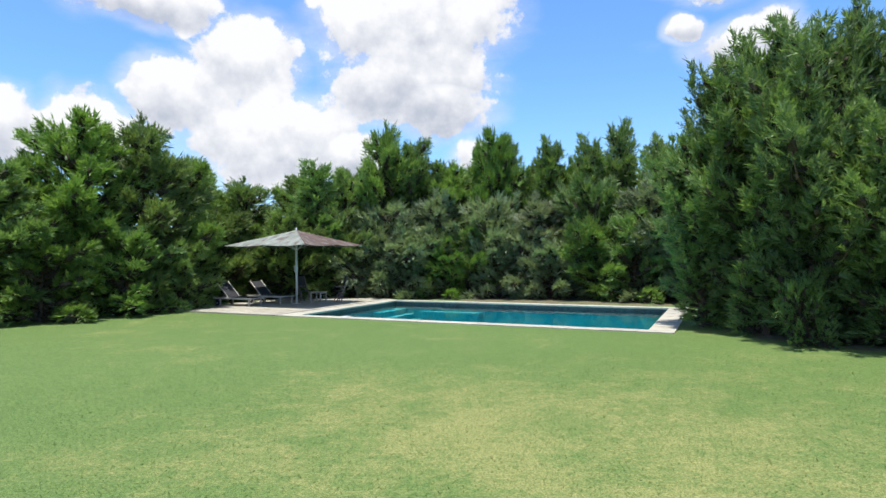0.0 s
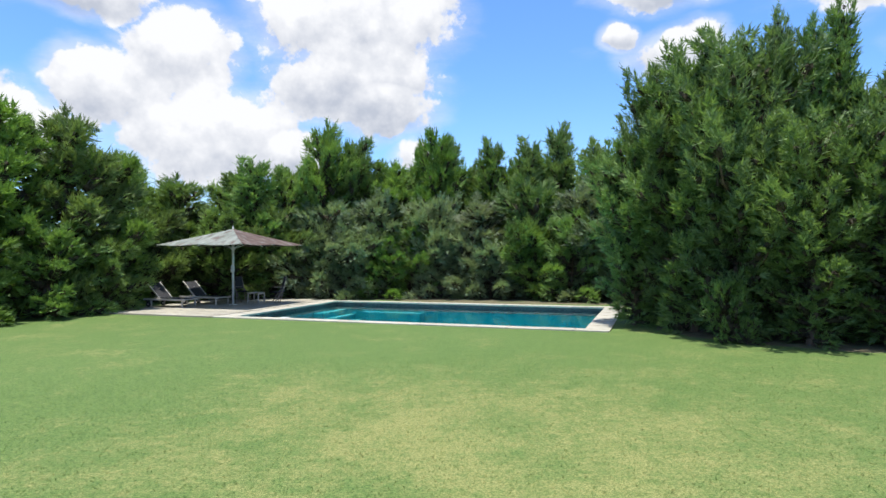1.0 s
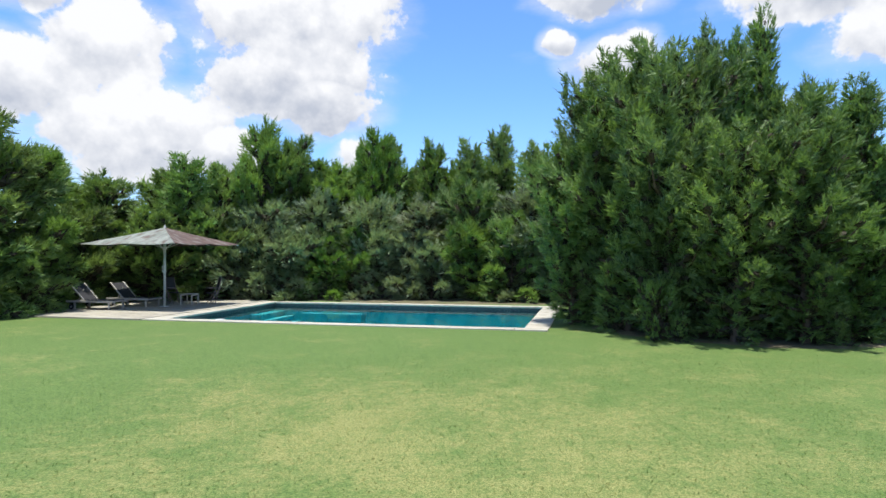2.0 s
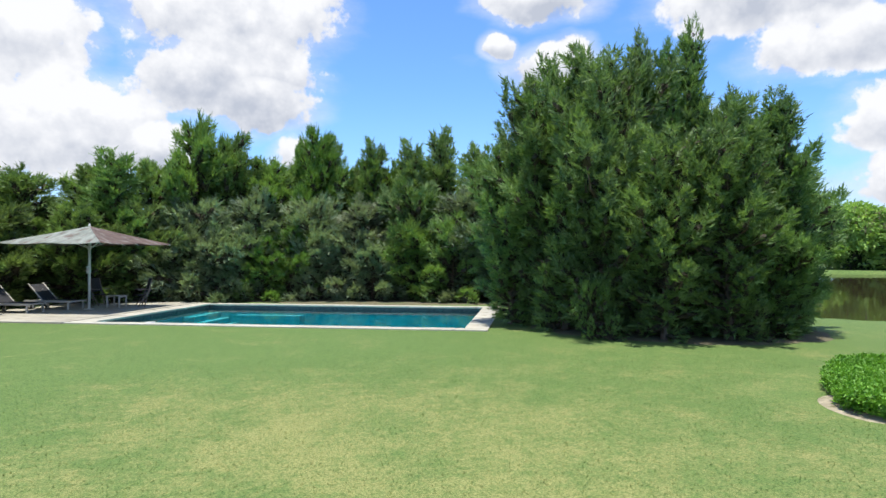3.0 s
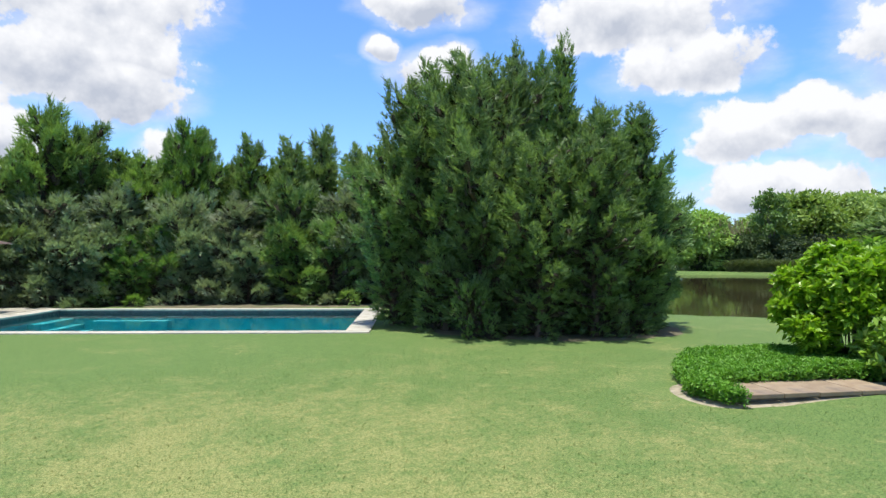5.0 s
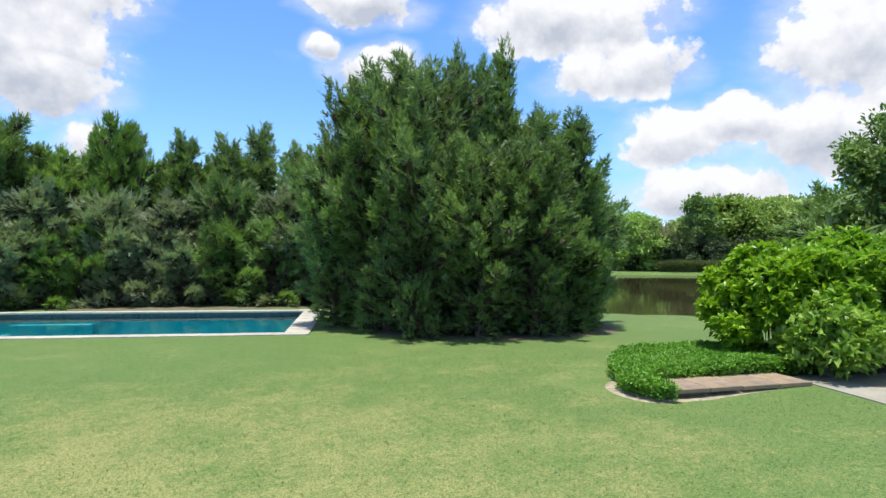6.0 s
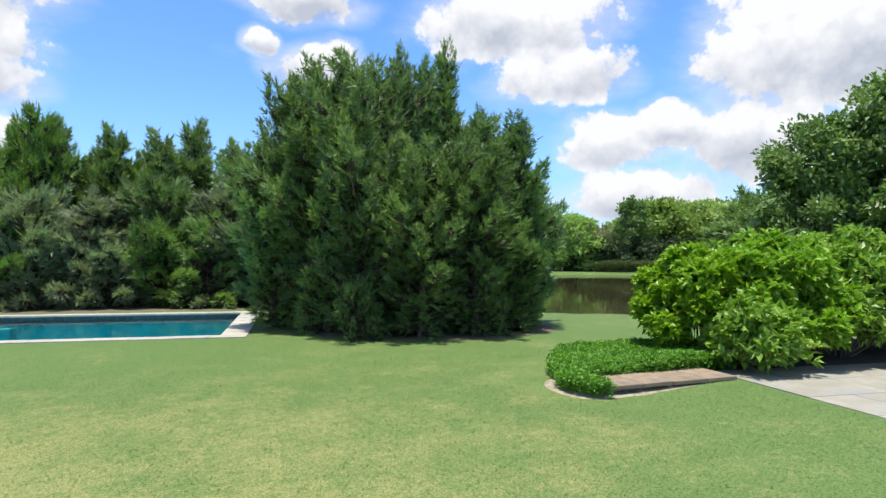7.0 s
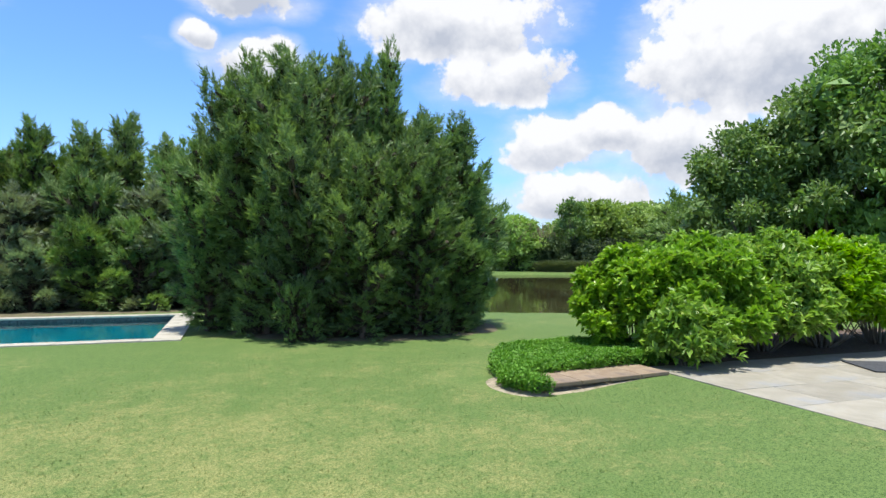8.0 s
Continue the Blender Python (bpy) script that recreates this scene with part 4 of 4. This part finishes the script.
def make_reeds():
    rng = np.random.default_rng(51)
    pts = []
    for _ in range(1500):
        t = rng.uniform(0, 1)
        a, r = radians(53.5 + 7.0 * t), rng.uniform(95.0, 97.5)
        pts.append((r * math.sin(a), r * math.cos(a), 0.0))
    p = np.repeat(np.array(pts), 5, axis=0)
    d = rng.normal(size=(len(p), 3)) * [0.45, 0.45, 0.1] + [0, 0, 1.0]
    h = rng.uniform(1.2, 2.6, (len(p), 1))
    flat = unit(rng.normal(size=(len(p), 3)) * [1, 1, 0])
    mid = p + unit(d) * h * 0.6
    tip = mid + (unit(d) * [1.6, 1.6, 0.4]) * h * 0.45
    tri = np.concatenate([np.stack([p - flat * 0.05, p + flat * 0.05, mid], 1), np.stack([mid - flat * 0.05, mid + flat * 0.05, tip], 1)])
    ob = mesh_object("reeds", soup("reeds", tri), REED)
    tagged(ob, "arching reeds along the far bank of the pond", "reeds", kind="stuff")
    k = 900
    c = np.array([79.0, 62.0, 5.6])
    p = c + rng.normal(size=(k, 3)) * [2.4, 2.4, 0.8]
    ob = mesh_object("dry_plumes", soup("dry_plumes", fronds(rng, p, rng.normal(size=(k, 3)) * 0.3 + [0, 0, 1], np.full(k, 0.9), 6, 0.6, 0.06, 0.6)), PLUME)
    tagged(ob, "pale dry flower plumes above the far trees", "plumes", kind="stuff")


make_reeds()


# ---------- patio, stone edging, ground cover and shrubs ----------
EDGE = np.array([9.78, 4.52])  # where the patio's edge meets the stone edging


def at_patio(s, c, z=0.0):
    """A place s metres along the shrub row (away from the lawn), c metres back across it."""
    p = EDGE - s * U + c * V
    return (float(p[0]), float(p[1]), z)


def make_patio():
    patio = tagged(part("patio", box((10.0, 12.0, 0.14), pose(5.0, -5.4, -0.005)), JOINT), "pale limestone patio beside the lawn", "patio", kind="structure")
    patio.matrix_world = pose(*at_patio(0, 0), 0, 0, -25)
    # own frame: x along the shrubs, y across, back positive
    slabs("paving_slab", patio, 0.0, 10.0, -11.4, 0.62, 1.5, 1.0, 0.10, PATIO, 12, 0.035, 0.006)
    # no mat lies here: a thin dark sheet stands in for a cast shadow
    mat = part("shadow_sheet", box((1.6, 1.1, 0.02), pose(0, 0, 0.01), 0.004), SHADOW_GREY)
    mat.matrix_world = pose(*at_patio(4.35, -0.95, 0.106), 0, 0, -52)
    tagged(mat, "thin dark sheet standing in for a cast shadow on the pale patio", "mat")


make_patio()


def make_edging():
    slab = thing("stone_edging", "low raised edging of brown sandstone flags", "edging", pose(7.36, 5.23, 0, 0, 0, -18.5))
    x, rng = 0.0, random.Random(3)
    for w in (0.62, 0.55, 0.66, 0.60):
        flag = part("flagstone", box((w - 0.012, 0.80, 0.06), None, 0.008), FLAG, slab)
        flag.matrix_local = pose(x + w / 2, 0.40, 0.125 + rng.uniform(-0.004, 0.004), rng.uniform(-0.4, 0.4), rng.uniform(-0.4, 0.4), 0)
        x += w
    part("footing", box((x - 0.12, 0.62, 0.2), pose(x / 2 + 0.03, 0.43, -0.005), 0.01), BARK_GREY, slab, "dark recessed stone footing")
    # washed-out soil round the bed's end and along the foot
    path = [(0.10, 1.55), (-0.30, 1.35), (-0.50, 0.95), (-0.55, 0.50), (-0.42, 0.05), (-0.10, -0.08), (0.35, -0.02), (0.90, -0.02), (1.45, 0.0), (1.95, 0.02), (2.35, 0.05)]
    verts, faces, rows = [], [], 5
    for i, (px, py) in enumerate(path):
        a, b = path[max(0, i - 1)], path[min(len(path) - 1, i + 1)]
        d = Vector((b[0] - a[0], b[1] - a[1])).normalized()
        side = Vector((d.y, -d.x))
        if i < 6:
            side = Vector((px - 0.15, py - 0.55)).normalized()
        w = (0.0 + 0.085 * math.sin(math.pi * i / (len(path) - 1)) ** 0.7) * (1.0 + 0.9 * noise.noise(Vector((i * 1.7, 2.0, 0))))
        for j in range(rows):
            f = -0.22 + (w + 0.22) * j / (rows - 1)
            p = slab.matrix_world @ Vector((px + side.x * f, py + side.y * f, 0))
            verts.append((p.x, p.y, ground_height(p.x, p.y) + (0.030, 0.028, 0.022, 0.012, -0.012)[j]))
    for i in range(len(path) - 1):
        for j in range(rows - 1):
            faces.append((i * rows + j, (i + 1) * rows + j, (i + 1) * rows + j + 1, i * rows + j + 1))
    me = quads("bare_soil", verts, faces, True)
    soil = mesh_object("bare_soil", me, SAND)
    sub_mod = soil.modifiers.new("round", "SUBSURF")
    sub_mod.levels = sub_mod.render_levels = 2
    tagged(soil, "strip of bare sandy soil at the foot of the edging", "soil", kind="structure")


make_edging()


def in_bed(x, y):
    """Inside the bed of ground cover: round the end of the edging and behind it."""
    p = np.array([x, y]) - np.array([7.36, 5.23])
    a = radians(-18.5)
    s, c = p[0] * math.cos(a) + p[1] * math.sin(a), -p[0] * math.sin(a) + p[1] * math.cos(a)
    nose = math.hypot((s + 0.02) / 0.43, (c - 0.50) / 0.63) < 1
    back = (0.70 < c < 3.1) and (s > -0.20 + 0.22 * (c - 0.7) ** 2) and s < 4.2
    return (nose and s < 0.02) or back, s, c


def make_cover():
    rng = np.random.default_rng(61)
    pts = []
    for _ in range(60000):
        x, y = rng.uniform(6.6, 12.0), rng.uniform(4.6, 8.5)
        ok, s, c = in_bed(x, y)
        if ok:
            top = 0.29 + 0.05 * noise.noise(Vector((x * 2.5, y * 2.5, 1))) + 0.03 * smooth(0, 2.5, s)
            edge = 0
            for dx, dy in ((0.16, 0), (-0.16, 0), (0, 0.16), (0, -0.16)):
                edge += not in_bed(x + dx, y + dy)[0]
            z = top * (rng.uniform(0.0, 1.0) ** (0.55 if edge else 0.2))
            pts.append((x, y, ground_height(x, y) + z * (0.85 if edge > 1 else 1)))
    pts = np.array(pts[:20000])
    k = len(pts)
    p = np.repeat(pts, 3, axis=0) + rng.normal(size=(k * 3, 3)) * 0.012
    d = rng.normal(size=(k * 3, 3)) * [0.9, 0.9, 0.5] + [-0.05, -0.1, 0.55]
    bed = thing("ground_cover_bed", "low bed of glossy bright green ground cover", "ground cover")
    mesh_object("foliage", soup("cover_leaves", broad_leaves(rng, p, d, 0.062, 0.017)), COVER, bed)
    for x, y, z in pts[::150]:
        low = ground_height(x, y)
        bend = rng.normal(size=4) * 0.04
        part("stem", limb(bmesh.new(), [(x, y, low - 0.02), (x + bend[0], y + bend[1], low + (z - low) * 0.5), (x + bend[2], y + bend[3], z)], 0.006, 0.003, 5), BARK_GREY, bed, "thin brown woody stem")


make_cover()


def shrub_meshes(seed, rx, ry, height, whorls, leaf=0.15):
    """Stems and whorls of pointed glossy leaves over a lumpy mound."""
    rng = np.random.default_rng(seed)
    wood = bmesh.new()
    lumps = []
    for i in range(16):
        a = i * 2.39996
        f = (i + 0.5) / 16
        r = math.sqrt(f) * 0.72
        lumps.append((math.cos(a) * r * rx, math.sin(a) * r * ry, height * (0.50 + 0.28 * (1 - f) + rng.uniform(-0.12, 0.12)), rng.uniform(0.34, 0.54)))
        limb(wood, [(math.cos(a) * 0.15, math.sin(a) * 0.15, -0.05), (math.cos(a) * r * rx * 0.45, math.sin(a) * r * ry * 0.45, height * 0.28), lumps[-1][:3]], 0.028, 0.010, 6)
    for i in range(11):
        a = i * 0.58 + rng.uniform(0, 0.3)
        lumps.append((math.cos(a) * rx * 0.76, math.sin(a) * ry * 0.76, height * rng.uniform(0.26, 0.50), rng.uniform(0.30, 0.46)))
        limb(wood, [(math.cos(a) * 0.1, math.sin(a) * 0.1, -0.05), (math.cos(a) * rx * 0.4, math.sin(a) * ry * 0.4, height * 0.12), lumps[-1][:3]], 0.022, 0.008, 5)
    pos, ways = [], []
    for _ in range(whorls):
        cx, cy, cz, r = lumps[rng.integers(len(lumps))]
        q = rng.normal(size=3)
        q[2] = q[2] * 0.9 + 0.25
        q /= np.linalg.norm(q)
        rr = r * rng.uniform(0.6, 1.12)
        p = np.array([cx, cy, cz]) + q * rr * [1, 1, 0.85]
        if p[2] < 0.12:
            continue
        pos.append(p)
        ways.append(q * 0.8 + [0, 0, 0.55])
    pos, ways = np.array(pos), unit(np.array(ways))
    k, m = len(pos), 7
    p = np.repeat(pos, m, axis=0)
    w = np.repeat(ways, m, axis=0)
    side = unit(rng.normal(size=(k * m, 3)))
    side = unit(side - (side * w).sum(1, keepdims=True) * w)
    p = p + w * rng.uniform(-0.10, 0.03, (k * m, 1))
    d = side * rng.uniform(0.5, 1.0, (k * m, 1)) + w * rng.uniform(0.2, 0.9, (k * m, 1))
    me = bpy.data.meshes.new("shrub_stems")
    wood.to_mesh(me)
    wood.free()
    me.materials.append(BARK_GREY)
    crown = soup("shrub_leaves", broad_leaves(rng, p, d, leaf, leaf * 0.27))
    crown.materials.append(SHRUB)
    return me, crown


def shrub(meshes, m, label):
    ob = thing("leafy_shrub", label, "shrub", m, "glossy shrubs beside the patio")
    for name, me in (("branchwork", meshes[0]), ("foliage", meshes[1])):
        new(name, me).parent = ob


SHRUB_A = shrub_meshes(71, 1.45, 1.35, 2.5, 2900, 0.17)
SHRUB_B = shrub_meshes(72, 1.40, 1.30, 2.5, 2900, 0.17)
SHRUB_S = shrub_meshes(73, 0.70, 0.65, 1.15, 700, 0.17)
for s, c, meshes, k, h, turn in ((0.75, 1.85, SHRUB_A, 0.88, 0.90, 0), (1.9, 1.25, SHRUB_B, 0.98, 1.0, 70), (3.5, 1.35, SHRUB_A, 1.0, 1.04, 160), (5.2, 1.35, SHRUB_B, 1.0, 1.02, 230), (7.0, 1.4, SHRUB_A, 1.0, 1.0, 300),
                                   (2.9, 3.1, SHRUB_B, 1.0, 1.04, 20), (4.6, 3.2, SHRUB_A, 1.0, 1.02, 110), (8.8, 1.4, SHRUB_B, 1.0, 1.0, 30)):
    x, y, _ = at_patio(s, c)
    shrub(meshes, pose(x, y, 0.08, 0, 0, turn) @ Matrix.Diagonal((k, k, h, 1)), "large mounded shrub with glossy bright green leaves")
x, y, _ = at_patio(0.85, 0.55)
shrub(SHRUB_S, pose(x, y, 0.10, 0, 0, 40), "small low shrub with broad yellow-green leaves on the patio's edge")


def make_mulch():
    verts, faces = [], []
    k, rows = 36, 8
    for i in range(k + 1):
        for j in range(rows + 1):
            s, c = 0.35 + 9.8 * i / k, 0.64 + 2.9 * j / rows
            if j == 0:
                c += 0.10 * noise.noise(Vector((s * 2.2, 5, 0))) - 0.06
            x, y, _ = at_patio(s, c)
            verts.append((x, y, 0.118 + 0.03 * noise.noise(Vector((x * 3, y * 3, 7))) if j else 0.104))
    for i in range(k):
        for j in range(rows):
            a = i * (rows + 1) + j
            faces.append((a, a + rows + 1, a + rows + 2, a + 1))
    ob = mesh_object("mulch", quads("mulch", verts, faces, True), MULCH)
    tagged(ob, "dark leaf mulch under the shrubs", "mulch", kind="structure")


make_mulch()


# ---------- the parasol ----------
def make_parasol():
    px, py = -5.95, 24.35
    ob = thing("parasol", "large square parasol with weathered, rust-stained canvas", "parasol", pose(px, py, 0.045, 0, 0, 155))
    a, eave, peak = 1.95, 2.36, 3.00
    # canvas: four sagging panels with thickness; each edge carries a mid rib
    for i in range(4):
        bm = bmesh.new()
        t0, t1 = math.pi / 4 + i * math.pi / 2, math.pi / 4 + (i + 1) * math.pi / 2
        c0, c1 = Vector((math.cos(t0), math.sin(t0), 0)) * a * math.sqrt(2), Vector((math.cos(t1), math.sin(t1), 0)) * a * math.sqrt(2)
        n, grid = 10, []
        for j in range(n + 1):
            f = j / n
            row = []
            for q in range(n + 1):
                e = q / n
                p = c0.lerp(c1, e) * f
                sag = 0.05 * math.sin(math.pi * f) * abs(math.sin(2 * math.pi * e)) + 0.045 * f * f * abs(math.sin(2 * math.pi * e))
                row.append(bm.verts.new((p.x, p.y, peak + (eave - peak) * f ** 0.93 - sag)))
            grid.append(row)
        for j in range(n):
            for q in range(n):
                bm.faces.new((grid[j][q], grid[j + 1][q], grid[j + 1][q + 1], grid[j][q + 1]))
        bmesh.ops.remove_doubles(bm, verts=bm.verts, dist=0.0005)
        made = bmesh.ops.extrude_face_region(bm, geom=list(bm.faces))
        for v in [g for g in made["geom"] if isinstance(g, bmesh.types.BMVert)]:
            v.co.z -= 0.006
        bmesh.ops.recalc_face_normals(bm, faces=bm.faces)
        rusty = i in RUSTY
        part("canopy_panel", bm, CANVAS_RUST if rusty else CANVAS, ob, "rust-stained canvas panel" if rusty else "pale grey-green streaked canvas panel", True)
    part("pole", rod((0, 0, 0), (0, 0, 2.95), 0.045, None, 16), WHITE_PAINT, ob, "white painted pole", True)
    part("finial", rod((0, 0, 2.99), (0, 0, 3.09), 0.05, 0.02, 12), WHITE_PAINT, ob)
    bm = rod((0, 0, 0), (0, 0, 0.02), 0.16, None, 20)
    part("base_plate", bm, WHITE_PAINT, ob)
    crank = part("crank_box", box((0.10, 0.13, 0.26), pose(0.0, 0.03, 1.42), 0.015), WHITE_PAINT, ob)
    part("crank_handle", add_rod(rod((0, 0.10, 1.42), (0, 0.16, 1.42), 0.012), (0, 0.16, 1.42), (0.09, 0.16, 1.38), 0.010), TEAK_DARK, crank)
    part("hub", rod((0, 0, 2.16), (0, 0, 2.27), 0.075, None, 14), WHITE_PAINT, ob)
    for i in range(8):
        t = i * math.pi / 4
        reach = a * (math.sqrt(2) if i % 2 else 1.0)
        c, s = math.cos(t), math.sin(t)
        drop = 0.035 if i % 2 else 0.06
        rib = part("rib", rod((0.05 * c, 0.05 * s, peak - 0.06), (reach * c * 0.985, reach * s * 0.985, eave - drop), 0.014, None, 6), WHITE_PAINT, ob)
        m = 0.42
        part("strut", rod((0.07 * c, 0.07 * s, 2.21), (reach * m * c, reach * m * s, peak + (eave - peak) * m - 0.07), 0.011, None, 6), WHITE_PAINT, rib)


RUSTY = (1, 2)
make_parasol()


# ---------- loungers, table and chairs ----------
def make_lounger(m, label):
    """Own frame: feet at x = 0, head towards +x, width along y."""
    ob = thing("sun_lounger", label, "lounger", m, "sun loungers under the parasol")
    w, z, hinge = 0.68, 0.29, 1.25
    for y in (-w / 2, w / 2):
        part("side_rail", box((1.98, 0.045, 0.075), pose(0.99, y, z), 0.008), TEAK, ob, "silvered teak rail")
    for x, wheel in ((0.14, False), (1.62, True)):
        for y in (-w / 2, w / 2):
            part("leg", box((0.06, 0.05, z - 0.03), pose(x, y * 0.97, (z - 0.03) / 2), 0.006), TEAK, ob)
            if wheel:
                tyre = part("wheel", rod((x + 0.10, y * 1.08 - 0.02, 0.10), (x + 0.10, y * 1.08 + 0.02, 0.10), 0.10, None, 20), RUBBER, ob, "small dark wheel")
                part("wheel_hub", rod((x + 0.10, y * 1.08 - 0.025, 0.10), (x + 0.10, y * 1.08 + 0.025, 0.10), 0.035, None, 10), TEAK, tyre)
    part("cross_bar", box((0.05, w, 0.05), pose(0.10, 0, z), 0.006), TEAK, ob)
    part("cross_bar", box((0.05, w, 0.05), pose(1.90, 0, z - 0.01), 0.006), TEAK, ob)
    part("seat_sling", box((hinge - 0.06, w - 0.08, 0.014), pose(hinge / 2 + 0.05, 0, z + 0.035), 0.004), SLING, ob, "black mesh sling seat")
    tilt = 44
    back = part("backrest", box((0.78, w - 0.10, 0.014), pose(hinge, 0, z + 0.05) @ pose(0, 0, 0, 0, -tilt, 0) @ pose(0.39, 0, 0), 0.004), SLING, ob, "raised black mesh backrest")
    for y in (-w / 2 + 0.03, w / 2 - 0.03):
        part("back_rail", box((0.84, 0.045, 0.04), pose(hinge, y, z + 0.05) @ pose(0, 0, 0, 0, -tilt, 0) @ pose(0.41, 0, 0), 0.008), TEAK, back, "silvered teak back rail")
    part("back_prop", rod((hinge + 0.30, 0, z + 0.42), (hinge + 0.55, 0, z), 0.014), TEAK, ob)
    return ob


# feet towards the pool
LOUNGE = 155
make_lounger(pose(-7.25, 23.45, 0.047, 0, 0, LOUNGE), "teak sun lounger with raised black sling on the sunny terrace edge")
make_lounger(pose(-6.3, 24.45, 0.047, 0, 0, LOUNGE - 3), "teak sun lounger with raised black sling in the parasol's shade")


def make_table():
    ob = thing("side_table", "small square weathered wooden table in the parasol's shade", "table", pose(-5.2, 25.0, 0.047, 0, 0, 160))
    for i in range(5):
        part("slat", box((0.54, 0.098, 0.022), pose(0, -0.216 + 0.108 * i, 0.43), 0.004), TEAK, ob)
    for x in (-0.23, 0.23):
        part("apron", box((0.03, 0.50, 0.05), pose(x, 0, 0.39), 0.004), TEAK, ob)
        for y in (-0.22, 0.22):
            part("leg", box((0.045, 0.045, 0.415), pose(x, y, 0.208), 0.005), TEAK, ob)


def make_chair(m):
    ob = thing("folding_chair", "dark weathered folding armchair in the parasol's shade", "chair", m, "chairs at the side table")
    for y in (-0.27, 0.27):
        part("front_leg", box((0.035, 0.03, 0.80), pose(0.02, y, 0.33) @ pose(0, 0, 0, 0, -33, 0), 0.005), TEAK_DARK, ob)
        part("back_post", box((0.035, 0.03, 1.12), pose(-0.12, y * 0.93, 0.52) @ pose(0, 0, 0, 0, -14 if y else 0, 0), 0.005), TEAK_DARK, ob)
        part("armrest", box((0.46, 0.055, 0.025), pose(0.02, y * 1.04, 0.64), 0.006), TEAK_DARK, ob)
    part("seat", box((0.44, 0.50, 0.025), pose(0.04, 0, 0.43), 0.006), SLING, ob)
    part("backrest", box((0.02, 0.48, 0.52), pose(-0.195, 0, 0.80) @ pose(0, 0, 0, 0, -14, 0), 0.006), SLING, ob)
    return ob


make_table()
chair = make_chair(pose(-4.35, 25.35, 0.047, 0, 0, 200))
copy_thing(chair, pose(-6.0, 26.0, 0.047, 0, 0, -30))
